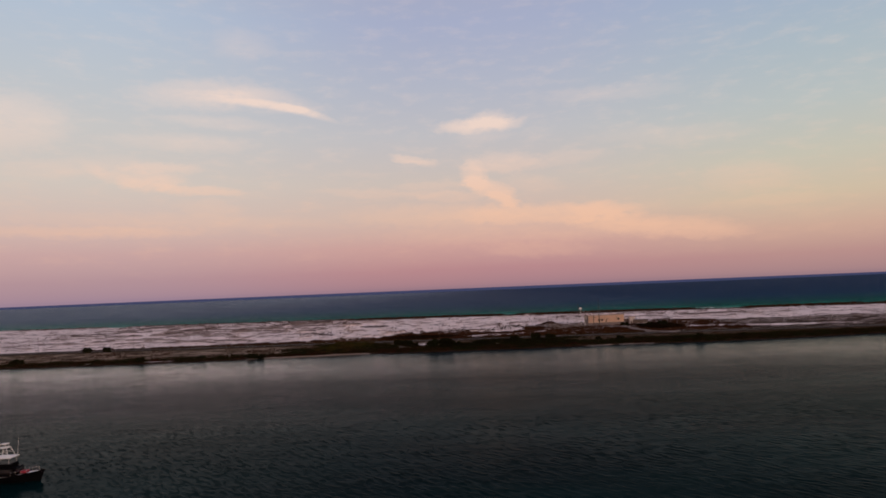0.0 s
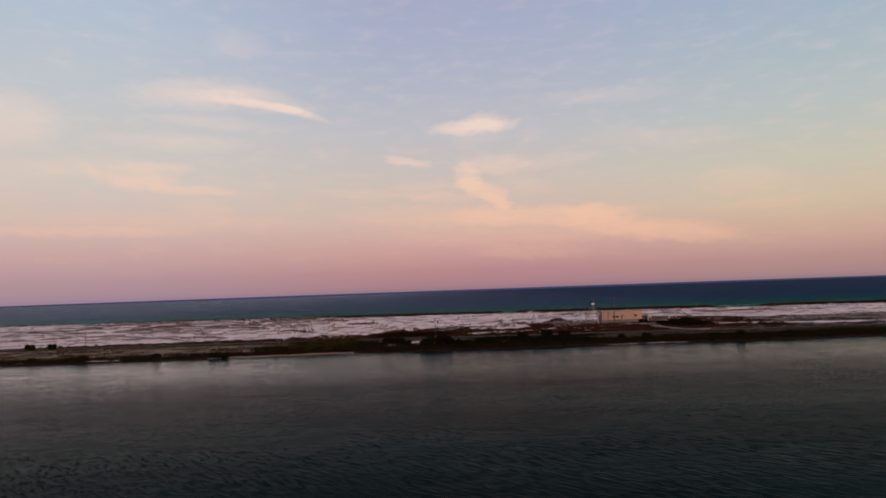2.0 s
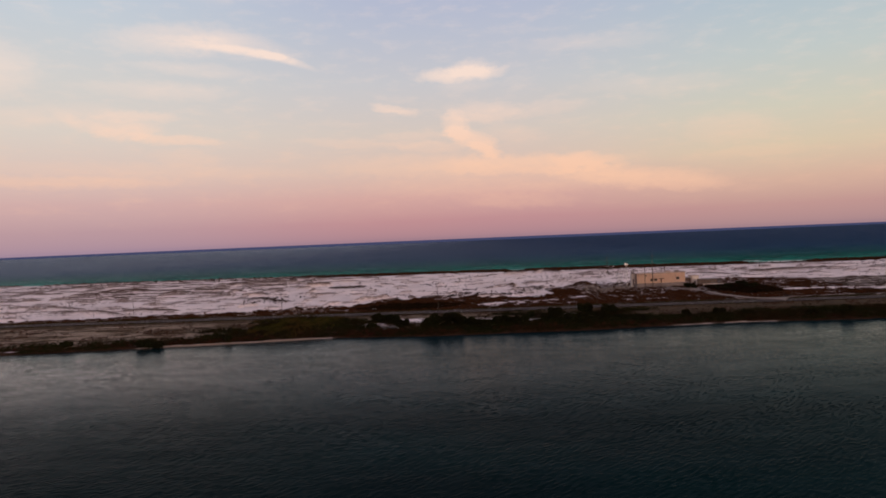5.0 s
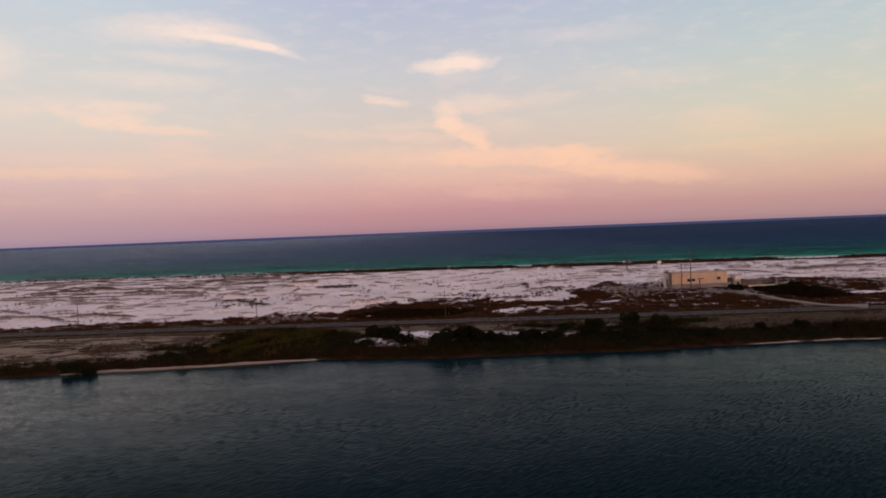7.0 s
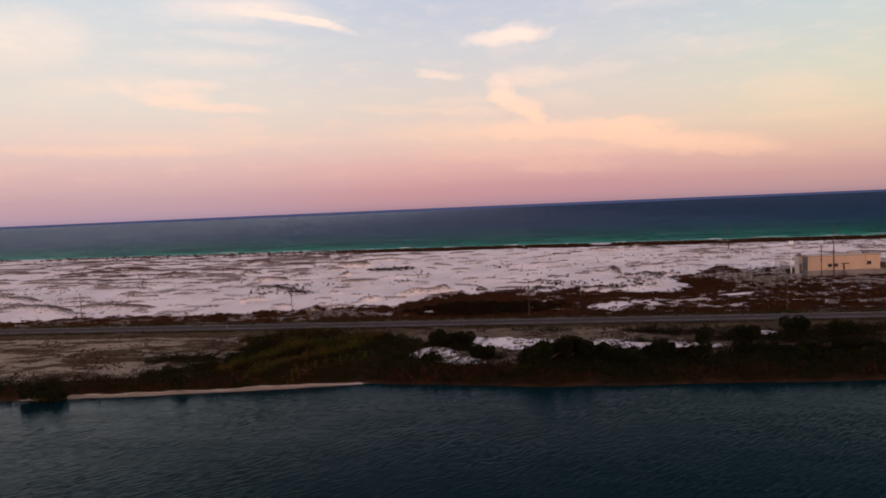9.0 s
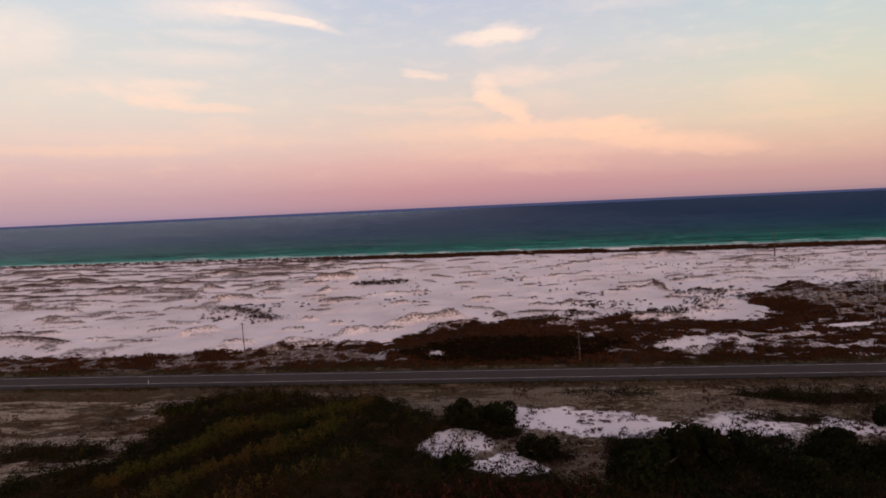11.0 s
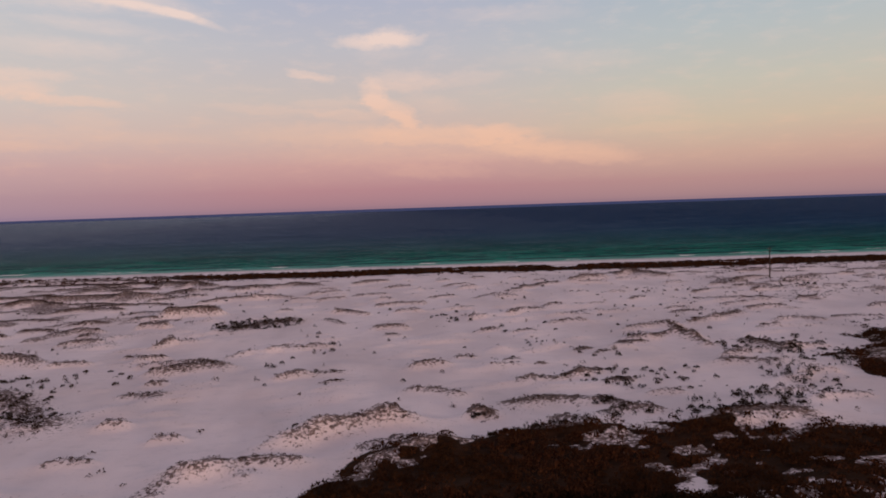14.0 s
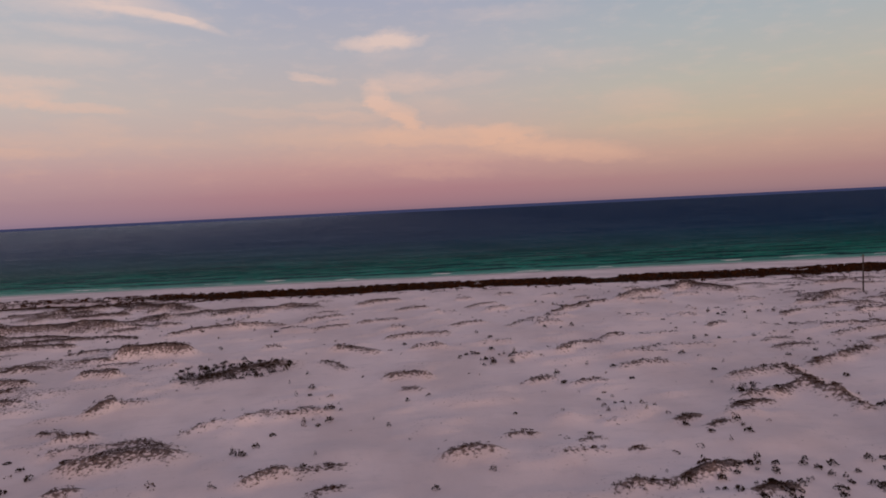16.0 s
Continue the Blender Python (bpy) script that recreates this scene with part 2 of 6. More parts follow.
def ground_material():
    mt, n, b = shader("sand_and_soil")
    p = n.place()
    at = n.t.nodes.new("ShaderNodeAttribute")
    at.attribute_name = "cover"
    sep = n.t.nodes.new("ShaderNodeSeparateColor")
    n.link(at.outputs["Color"], sep.inputs[0])
    litter, grassy, damp = sep.outputs
    cap = n.t.nodes.new("ShaderNodeAttribute")
    cap.attribute_name = "caps"
    caps = cap.outputs["Fac"]
    drift = n.noise(n.scaled(p, 1, 0.6, 1), 0.05, 5)
    grain = n.noise(p, 2.2, 5)
    mid = n.noise(n.scaled(p, 0.7, 1.4, 1), 0.35, 5, 0.6)
    sand = n.mix(n.step(drift, 0.35, 0.68), (0.76, 0.67, 0.65), (0.63, 0.55, 0.535))
    sand = n.mix(n.m("MULTIPLY", n.step(mid, 0.5, 0.75), 0.35), sand, (0.5, 0.46, 0.45))
    sand = n.mix(n.m("MULTIPLY", n.step(grain, 0.55, 0.8), 0.3), sand, (0.5, 0.46, 0.44))
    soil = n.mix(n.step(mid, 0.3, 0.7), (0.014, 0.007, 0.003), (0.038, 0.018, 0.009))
    turf = n.mix(n.step(grain, 0.35, 0.65), (0.026, 0.016, 0.008), (0.074, 0.046, 0.022))
    turf = n.mix(n.m("MULTIPLY", n.step(mid, 0.55, 0.68), 0.6), turf, (0.155, 0.108, 0.066))
    where = n.t.nodes.new("ShaderNodeSeparateXYZ")
    n.link(p, where.inputs[0])
    blown = n.m("MULTIPLY", n.step(n.noise(n.scaled(p, 0.35, 1, 1), 0.16, 6, 0.7), 0.455, 0.56), n.m("MULTIPLY", n.step(where.outputs[0], -30.0, -58.0, 0.4, 1.0), n.step(where.outputs[0], 75.0, 50.0)))
    speck = n.m("MULTIPLY", n.step(n.noise(p, 0.55, 5, 0.7), 0.5, 0.6), n.m("MULTIPLY", n.step(where.outputs[0], 8.0, 20.0), n.step(where.outputs[0], 85.0, 50.0, 0.0, 0.55)))
    blown = n.m("MULTIPLY", n.m("MAXIMUM", blown, speck), n.step(grassy, 0.92, 0.8))
    turf = n.mix(n.m("MULTIPLY", blown, 0.66), turf, n.mix(n.step(grain, 0.35, 0.65), (0.21, 0.155, 0.108), (0.44, 0.35, 0.275)))
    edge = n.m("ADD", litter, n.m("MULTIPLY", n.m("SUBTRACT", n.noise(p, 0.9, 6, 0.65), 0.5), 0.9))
    edge2 = n.m("ADD", grassy, n.m("MULTIPLY", n.m("SUBTRACT", n.noise(p, 0.6, 6, 0.65), 0.5), 0.8))
    col = n.mix(n.step(edge2, 0.4, 0.6), sand, turf)
    fine = n.noise(p, 1.7, 5, 0.6)
    # brown plant cover of the caps, with the mounds' soft shading in the colour
    capf = n.step(n.m("ADD", caps, n.m("MULTIPLY", n.m("SUBTRACT", fine, 0.5), 1.9)), 0.30, 0.62)
    col = n.mix(n.m("MULTIPLY", capf, 0.9), col, n.mix(n.step(grain, 0.4, 0.6), (0.050, 0.034, 0.028), (0.150, 0.102, 0.084)))
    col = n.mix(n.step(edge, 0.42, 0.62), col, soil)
    col = n.mix(damp, col, n.mix(n.step(where.outputs[1], 100.0, 200.0), (0.215, 0.165, 0.125), (0.15, 0.125, 0.10)))
    n.put(b.inputs["Base Color"], col)
    n.put(b.inputs["Roughness"], n.m("SUBTRACT", 0.95, n.m("MULTIPLY", damp, 0.5)))
    b.inputs["Specular IOR Level"].default_value = 0.06
    h = n.m("ADD", n.m("MULTIPLY", mid, 0.6), n.m("MULTIPLY", grain, 0.25))
    n.put(b.inputs["Normal"], n.bump(h, 0.7, 0.35))
    return mt


def water(name, body, normal, rough, film, steep=1.0):
    """A dark body under a film of reflected sky; film paints how strong that sheen is by place, and dims it where wind
    ruffles it.
    """
    mt = bpy.data.materials.new(name)
    mt.use_nodes = True
    n = Nodes(mt.node_tree)
    p = n.place()
    out = n.t.nodes.new("ShaderNodeOutputMaterial")
    deep = n.t.nodes.new("ShaderNodeBsdfDiffuse")
    gloss = n.t.nodes.new("ShaderNodeBsdfGlossy")
    fres = n.t.nodes.new("ShaderNodeFresnel")
    fres.inputs["IOR"].default_value = 1.333
    n.put(deep.inputs["Color"], body(n, p))
    bump = normal(n, p)
    for k in (gloss, fres):
        n.put(k.inputs["Normal"], bump)
    gloss.inputs["Roughness"].default_value = rough
    gloss.inputs["Color"].default_value = (0.89, 0.95, 1.0, 1.0)
    both = n.t.nodes.new("ShaderNodeMixShader")
    n.put(both.inputs[0], n.m("MULTIPLY", n.m("POWER", fres.outputs[0], steep), film(n, p), clamp=True))
    n.link(deep.outputs[0], both.inputs[1])
    n.link(gloss.outputs[0], both.inputs[2])
    n.link(both.outputs[0], out.inputs[0])
    return mt


def sound_material():
    def turned(n, p, degrees, along_, across):
        """Wave coordinates with the crests lying in the given direction."""
        m = n.t.nodes.new("ShaderNodeMapping")
        m.vector_type = "TEXTURE"
        n.put(m.inputs["Vector"], p)
        m.inputs["Rotation"].default_value = (0, 0, radians(degrees))
        return n.scaled(m.outputs[0], along_, across, 1)

    def lee(n, p):
        """The point's coordinates, and its distance north of the shore with a wavering edge."""
        sep = n.t.nodes.new("ShaderNodeSeparateXYZ")
        n.link(p, sep.inputs[0])
        return sep, n.m("MULTIPLY_ADD", n.m("SUBTRACT", n.noise(n.scaled(p, 0.5, 1.0, 1), 0.03, 4), 0.5), 70.0, sep.outputs[1])

    def ripples(n, p):
        """Wind waves: long ones from the north-east on the open water, short ones turned by the shore."""
        edge = lee(n, p)[1]
        far = n.noise(turned(n, p, -50, 0.30, 0.95), 1.0, 2, 0.5, 0.35)
        near = n.noise(turned(n, p, 40, 0.55, 1.9), 1.0, 2, 0.5, 0.35)
        return n.m("MULTIPLY_ADD", n.step(edge, -170.0, -80.0), n.m("SUBTRACT", near, far), far)

    def body(n, p):
        deep = n.mix(n.step(n.noise(n.scaled(p, 0.6, 1.4, 1), 0.02, 4), 0.35, 0.7), (0.0008, 0.0064, 0.0074), (0.0010, 0.0118, 0.0125))
        return n.mix(n.step(lee(n, p)[1], -90.0, 20.0, 0.0, 0.55), deep, (0.0030, 0.0165, 0.0215))      # the shallows

    def normal(n, p):
        sep, edge = lee(n, p)
        chop = n.noise(turned(n, p, -34, 0.5, 0.8), 1.0, 3, 0.6, 0.9)
        slow = n.noise(n.scaled(p, 0.6, 1.4, 1), 0.06, 3, 0.5, 0.4)
        patch = n.step(n.noise(n.scaled(p, 0.7, 1.5, 1), 0.022, 4, 0.6), 0.36, 0.62, 0.8, 1.15)
        calm = n.m("MULTIPLY", n.step(edge, -30.0, -85.0, 0.8, 1.1), n.step(sep.outputs[1], 55.0, 34.0, 0.9, 1.0))
        h = n.m("ADD", n.m("MULTIPLY", ripples(n, p), 0.9), n.m("ADD", n.m("MULTIPLY", chop, 0.5), n.m("MULTIPLY", slow, 0.35)))
        return n.bump(n.m("MULTIPLY", n.m("MULTIPLY", patch, calm), h), 1.0, 0.10)

    def film(n, p):
        sep, edge = lee(n, p)
        gust = n.noise(n.scaled(p, 0.5, 1.8, 1), 0.014, 4, 0.6, 0.5)
        # sky sheen painted in by place: far water first, then near the shore
        far_sheen = n.step(sep.outputs[0], 110.0, -120.0, 0.38, 0.52)
        near_sheen = n.m("MULTIPLY", n.step(sep.outputs[0], 60.0, -90.0, 0.54, 1.12), n.step(sep.outputs[1], -70.0, 10.0, 1.0, 1.7))
        near = n.step(edge, -150.0, 10.0)
        calm = n.m("ADD", n.m("MULTIPLY", far_sheen, n.m("SUBTRACT", 1.0, near)), n.m("MULTIPLY", near_sheen, near))
        cat = n.step(n.noise(n.scaled(p, 0.8, 1.3, 1), 0.045, 4, 0.6), 0.38, 0.62)
        rip = ripples(n, p)
        # bright and dark sides of the ripples, painted into the sheen
        facet_shade = n.m("SUBTRACT", n.step(rip, 0.47, 0.37, 0.0, 0.35), n.step(rip, 0.51, 0.61, 0.0, 0.6))
        facet_shade = n.m("MULTIPLY_ADD", facet_shade, n.m("MULTIPLY_ADD", cat, 0.65, 0.35), 1.0)
        wave = n.noise(n.scaled(p, 0.12, 0.22, 1), 1.0, 3, 0.6, 0.8)
        facet_shade = n.m("MULTIPLY", facet_shade, n.step(wave, 0.34, 0.66, 0.86, 1.14))
        return n.m("MULTIPLY", facet_shade, n.m("MULTIPLY", calm, n.step(gust, 0.3, 0.7, 0.85, 1.15)))
    return water("sound_water", body, normal, 0.10, film, 2.0)


def gulf_material():
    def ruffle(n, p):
        """Long darker streaks of ruffled water, lying along the coast; their weaker reflection is painted into colour
        and film.
        """
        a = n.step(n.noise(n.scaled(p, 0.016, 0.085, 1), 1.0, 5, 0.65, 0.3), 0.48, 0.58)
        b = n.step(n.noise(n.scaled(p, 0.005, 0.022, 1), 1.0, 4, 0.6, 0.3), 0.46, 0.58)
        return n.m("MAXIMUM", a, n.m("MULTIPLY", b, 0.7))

    def body(n, p):
        sep = n.t.nodes.new("ShaderNodeSeparateXYZ")
        n.link(p, sep.inputs[0])
        off = n.m("SUBTRACT", n.m("MULTIPLY_ADD", sep.outputs[0], 0.145, sep.outputs[1]), 482.0)   # metres from the beach
        bars = n.m("MULTIPLY", n.m("SUBTRACT", n.noise(n.scaled(p, 0.25, 1, 1), 0.02, 5, 0.6), 0.5), 90.0)
        d = n.m("ADD", off, n.m("MULTIPLY", bars, n.step(off, 0.0, 120.0, 0.1, 1.0)))
        f = n.m("SQRT", n.m("DIVIDE", n.m("MAXIMUM", d, 0.0), 1600.0), clamp=True)

        def at(v):
            return math.sqrt(v / 1600)
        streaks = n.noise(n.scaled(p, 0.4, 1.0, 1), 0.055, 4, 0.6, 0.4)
        # dark faces of the waves, painted into the water's colour as lines and dashes
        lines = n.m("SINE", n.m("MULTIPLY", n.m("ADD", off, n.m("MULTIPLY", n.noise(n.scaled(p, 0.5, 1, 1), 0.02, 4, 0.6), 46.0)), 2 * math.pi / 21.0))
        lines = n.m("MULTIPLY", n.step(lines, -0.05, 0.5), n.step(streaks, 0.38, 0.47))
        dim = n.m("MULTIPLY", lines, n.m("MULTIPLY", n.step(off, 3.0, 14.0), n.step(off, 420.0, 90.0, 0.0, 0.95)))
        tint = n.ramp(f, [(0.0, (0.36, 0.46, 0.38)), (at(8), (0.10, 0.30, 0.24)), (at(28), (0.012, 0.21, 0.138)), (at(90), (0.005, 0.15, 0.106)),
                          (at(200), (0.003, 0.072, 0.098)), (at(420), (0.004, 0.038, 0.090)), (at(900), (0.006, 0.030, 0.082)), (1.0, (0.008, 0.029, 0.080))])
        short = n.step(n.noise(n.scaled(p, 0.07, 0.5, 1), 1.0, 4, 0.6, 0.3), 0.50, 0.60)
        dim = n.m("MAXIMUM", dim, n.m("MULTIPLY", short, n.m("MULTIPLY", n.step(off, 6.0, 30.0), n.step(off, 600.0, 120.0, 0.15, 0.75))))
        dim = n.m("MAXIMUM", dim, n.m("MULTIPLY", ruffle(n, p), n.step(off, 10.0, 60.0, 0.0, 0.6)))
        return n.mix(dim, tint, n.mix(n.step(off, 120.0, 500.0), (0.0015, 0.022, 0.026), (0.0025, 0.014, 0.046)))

    def normal(n, p):
        chop = n.noise(n.scaled(p, 0.35, 1.6, 1), 0.35, 5, 0.62, 0.3)
        roll = n.noise(n.scaled(p, 0.12, 1.2, 1), 0.09, 4, 0.5, 0.3)
        return n.bump(n.m("ADD", n.m("MULTIPLY", chop, 0.45), roll), 1.0, 3.6)

    def film(n, p):
        gust = n.noise(n.scaled(p, 0.2, 1.4, 1), 0.01, 4, 0.6, 0.3)
        sep = n.t.nodes.new("ShaderNodeSeparateXYZ")
        n.link(p, sep.inputs[0])
        off = n.m("SUBTRACT", n.m("MULTIPLY_ADD", sep.outputs[0], 0.145, sep.outputs[1]), 482.0)
        gust = n.m("MULTIPLY", n.step(gust, 0.3, 0.7, 0.9, 1.1), n.m("MULTIPLY_ADD", ruffle(n, p), -0.35, 1.08))
        # brighter sky reflection painted in towards -x and a little farther out
        return n.m("MULTIPLY", gust, n.m("MULTIPLY", n.step(off, 40.0, 700.0, 0.24, 0.28), n.step(sep.outputs[0], 600.0, -900.0, 0.4, 1.9)))
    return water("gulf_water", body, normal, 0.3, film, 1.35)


M_GROUND = ground_material()
M_SOUND = sound_material()
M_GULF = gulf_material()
M_FOAM = surface("foam", (0.78, 0.78, 0.76), (0.6, 0.66, 0.64), 1.5, 0.7, 0.4, 0.1)
M_ASPHALT = surface("worn_asphalt", (0.029, 0.0190, 0.0180), (0.045, 0.0305, 0.0285), 0.25, 0.9, 0.3, 0.02, fine=12)
M_SHOULDER = surface("old_shoulder", (0.014, 0.010, 0.009), (0.028, 0.020, 0.018), 0.3, 0.9, 0.3, 0.02, fine=10)
for m_ in (M_ASPHALT, M_SHOULDER):
    m_.node_tree.nodes["Principled BSDF"].inputs["Specular IOR Level"].default_value = 0.12
M_LINE = surface("road_paint", (0.46, 0.45, 0.43), (0.24, 0.23, 0.22), 0.5, 0.7, 0.1)
M_TRACK = surface("pale_drive", (0.19, 0.155, 0.135), (0.13, 0.105, 0.092), 0.4, 0.9)
M_SCRUB = leafy("brown_scrub", (0.014, 0.006, 0.003), (0.088, 0.036, 0.017), (0.040, 0.018, 0.008))
M_DUNEVEG = leafy("dune_plants", (0.020, 0.0125, 0.010), (0.088, 0.057, 0.043), (0.060, 0.034, 0.024))
M_SHRUB = leafy("dune_shrubs", (0.014, 0.010, 0.009), (0.058, 0.042, 0.034), (0.032, 0.024, 0.016), 0.2)
M_GREEN = leafy("green_scrub", (0.004, 0.0055, 0.002), (0.020, 0.022, 0.006), (0.017, 0.012, 0.0045), 0.06)
M_REED = leafy("shore_reeds", (0.016, 0.0075, 0.005), (0.050, 0.021, 0.014), (0.040, 0.013, 0.010), 0.05)
M_OLIVE = leafy("olive_grass", (0.024, 0.024, 0.006), (0.050, 0.047, 0.011), (0.052, 0.034, 0.011), 0.1)
M_VERGE = leafy("verge_blades", (0.018, 0.014, 0.006), (0.060, 0.046, 0.020), (0.03, 0.026, 0.009), 0.12)
M_BUSH = leafy("dark_leaves", (0.005, 0.007, 0.003), (0.018, 0.021, 0.007), (0.010, 0.010, 0.004), 0.2)
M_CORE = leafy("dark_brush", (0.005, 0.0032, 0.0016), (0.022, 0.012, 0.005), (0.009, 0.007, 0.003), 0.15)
M_BARK = surface("bark", (0.05, 0.036, 0.026), (0.10, 0.075, 0.055), 3, 0.9)
M_POLE = surface("weathered_pole", (0.036, 0.027, 0.022), (0.062, 0.047, 0.038), 1.2, 0.85)
M_DARKPOLE = surface("tarred_pole", (0.035, 0.026, 0.022), (0.06, 0.045, 0.038), 1.2, 0.85)
M_STEEL = surface("galvanised", (0.22, 0.22, 0.23), (0.32, 0.31, 0.31), 2, 0.5, 0.1, 0.01, 0.6)
M_DARKSTEEL = surface("rusted_steel", (0.07, 0.05, 0.045), (0.13, 0.085, 0.07), 2, 0.7, 0.1, 0.01, 0.3)
M_TANWALL = surface("tan_stucco", (0.70, 0.52, 0.41), (0.78, 0.59, 0.47), 0.35, 0.9, 0.2, 0.02)
M_WHITEWALL = surface("pale_concrete", (0.58, 0.55, 0.52), (0.44, 0.41, 0.39), 0.5, 0.9)
M_GREYWALL = surface("grey_concrete", (0.185, 0.163, 0.165), (0.125, 0.110, 0.113), 0.4, 0.9)
M_ROOF = surface("roof_membrane", (0.40, 0.31, 0.26), (0.31, 0.24, 0.21), 0.5, 0.9)
M_GLASS = surface("dark_glass", (0.012, 0.012, 0.014), (0.03, 0.028, 0.03), 1, 0.15, 0.02)
M_RUST = surface("rust_brown", (0.035, 0.016, 0.011), (0.075, 0.032, 0.02), 1.0, 0.85)
M_RUBBLE = surface("broken_concrete", (0.20, 0.175, 0.165), (0.09, 0.078, 0.075), 0.8, 0.95)
M_WHITE = surface("white_paint", (0.80, 0.79, 0.77), (0.66, 0.65, 0.64), 1.0, 0.5, 0.05)
M_HULL = surface("dark_hull", (0.0018, 0.0018, 0.0025), (0.004, 0.004, 0.005), 0.8, 0.3, 0.03)
M_HULL.node_tree.nodes["Principled BSDF"].inputs["Specular IOR Level"].default_value = 0.01
M_RED = surface("red_canvas", (0.26, 0.012, 0.03), (0.16, 0.008, 0.02), 1.5, 0.7, 0.1)


# ---------------------------------------------------------------- number helpers
def hash01(ix, iy, seed):
    v = np.sin(ix * 127.1 + iy * 311.7 + seed * 74.7) * 43758.5453
    return v - np.floor(v)


def value_noise(x, y, scale, seed=0, octaves=3):
    """Smooth noise in 0..1 over the plan; scale is its first wavelength in metres."""
    total, amp, norm = 0.0, 1.0, 0.0
    for o in range(octaves):
        px, py = x / scale + seed * 3.7, y / scale + seed * 1.3
        ix, iy = np.floor(px), np.floor(py)
        fx, fy = px - ix, py - iy
        fx, fy = fx * fx * (3 - 2 * fx), fy * fy * (3 - 2 * fy)
        a, b = hash01(ix, iy, seed + o), hash01(ix + 1, iy, seed + o)
        c, d = hash01(ix, iy + 1, seed + o), hash01(ix + 1, iy + 1, seed + o)
        total = total + amp * ((a * (1 - fx) + b * fx) * (1 - fy) + (c * (1 - fx) + d * fx) * fy)
        norm, amp, scale = norm + amp, amp * 0.5, scale * 0.5
    return total / norm


def smooth(v, lo, hi):
    t = np.clip((v - lo) / (hi - lo), 0, 1)
    return t * t * (3 - 2 * t)


def ellipse(x, y, cx, cy, rx, ry, turn=0.0, inner=0.75, outer=1.25):
    """1 in the middle of an ellipse in the plan, 0 outside."""
    c, s = math.cos(radians(turn)), math.sin(radians(turn))
    u, v = ((x - cx) * c + (y - cy) * s) / rx, (-(x - cx) * s + (y - cy) * c) / ry
    return smooth(np.sqrt(u * u + v * v), outer, inner)


# ---------------------------------------------------------------- plan
def sound_shore(x):
    k = np.interp(x, (-600, -220, -150, -85, -54, -35, -13, 5, 22, 50, 77, 108, 133, 176, 218, 290, 400, 800),
                  (50, 52, 49, 52.5, 54.5, 56, 59.5, 57, 53.5, 53.5, 52.5, 55.5, 57, 52, 55, 66, 74, 90))
    return k + (value_noise(x, x * 0, 9, 5) - 0.5) * 2.2


def road_mid(x):
    return 116.8 - 0.062 * x + 0.3 * smooth(x, 30, -110) * smooth(x, -400, -110)


def ridge_line(x):
    return 407 - 0.155 * x + (value_noise(x, x * 0, 60, 8) - 0.5) * 10


def beach_edge(x):
    return 482 - 0.145 * x + (value_noise(x, x * 0, 45, 9) - 0.5) * 5


MOUNDS = []


def mound(x0, y0, x1, y1, width, height, plants):
    """A hummock along a line in the plan: half width and height in metres, and how thickly plants stand on it."""
    MOUNDS.append((x0, y0, x1, y1, width * 1.15 + 0.3, height, plants))


mound(-128, 354, -93, 353, 6, 0.9, 0.7)
mound(-93, 353, -79, 361, 5, 0.8, 0.6)
mound(-162, 421, -116, 410, 6, 1.6, 0.9)
mound(-113, 413, -99, 412, 5, 1.2, 0.9)
mound(-93, 390, -74, 378, 5, 1.2, 0.8)
mound(-72, 369, -30, 371, 6, 0.7, 0.6)
mound(-126, 380, -113, 390, 5, 0.8, 0.7)
mound(102, 360, 117, 346, 5, 1.2, 0.8)
mound(16, 187, 27, 187, 2.5, 0.5, 0.7)
mound(30, 184, 33, 182, 1.5, 0.7, 0.9)
mound(80, 220, 83, 213, 3, 0.6, 0.9)
mound(9, 181, 11, 181, 1.2, 0.6, 0.9)
mound(32, 179, 36, 177, 1.5, 0.5, 0.8)
mound(65, 205, 73, 202, 2.5, 0.5, 0.5)
mound(-0, 197, 7, 194, 2, 0.6, 0.5)
mound(11, 171, 26, 170, 2, 0.6, 0.6)
mound(43, 170, 57, 171, 2.5, 0.7, 0.8)
mound(-88, 220, -62, 197, 6, 0.2, 0.45)
mound(-119, 283, -110, 279, 2, 0.6, 0.7)
mound(-98, 245, -84, 241, 3, 0.8, 0.5)
mound(-53, 207, -47, 205, 2, 0.4, 0.5)
mound(-5, 182, -4, 180, 0.6, 0.2, 1)
mound(8, 181, 11, 179, 1, 0.6, 0.9)
mound(-7, 166, 2, 169, 3, 0.8, 0.6)
mound(28, 178, 37, 177, 2, 0.3, 0.5)
mound(20, 176, 25, 172, 1.5, 0.6, 0.6)
mound(-182, 183, -132, 159, 3, 0.8, 0.7)
mound(-142, 174, -114, 168, 3, 0.9, 0.9)
mound(-204, 212, -178, 198, 3, 0.7, 0.6)
mound(-298, 386, -255, 405, 6, 1, 0.7)
mound(-234, 285, -202, 280, 4, 0.6, 0.6)
mound(199, 285, 219, 249, 4, 0.8, 0.7)
mound(232, 265, 283, 275, 6, 1.2, 0.8)
mound(175, 170, 185, 133, 5, 0.8, 0.7)
mound(-73.7, 281.6, -66.1, 279.2, 1.3, 1.2, 0.8)
mound(-70.5, 301.7, -56.2, 300.8, 2.6, 2, 1)
mound(-97.2, 292.3, -87.5, 294.8, 1.5, 0.5, 0.9)
mound(-5, 260, 2, 259.2, 1.6, 0.8, 0.7)
mound(-2.7, 249.6, 0, 249.6, 1, 0.4, 0.6)
mound(-16.6, 292.4, -8.1, 286.7, 1.6, 0.7, 0.7)
mound(-19.4, 279.4, -14.6, 272.1, 1.6, 0.4, 0.5)
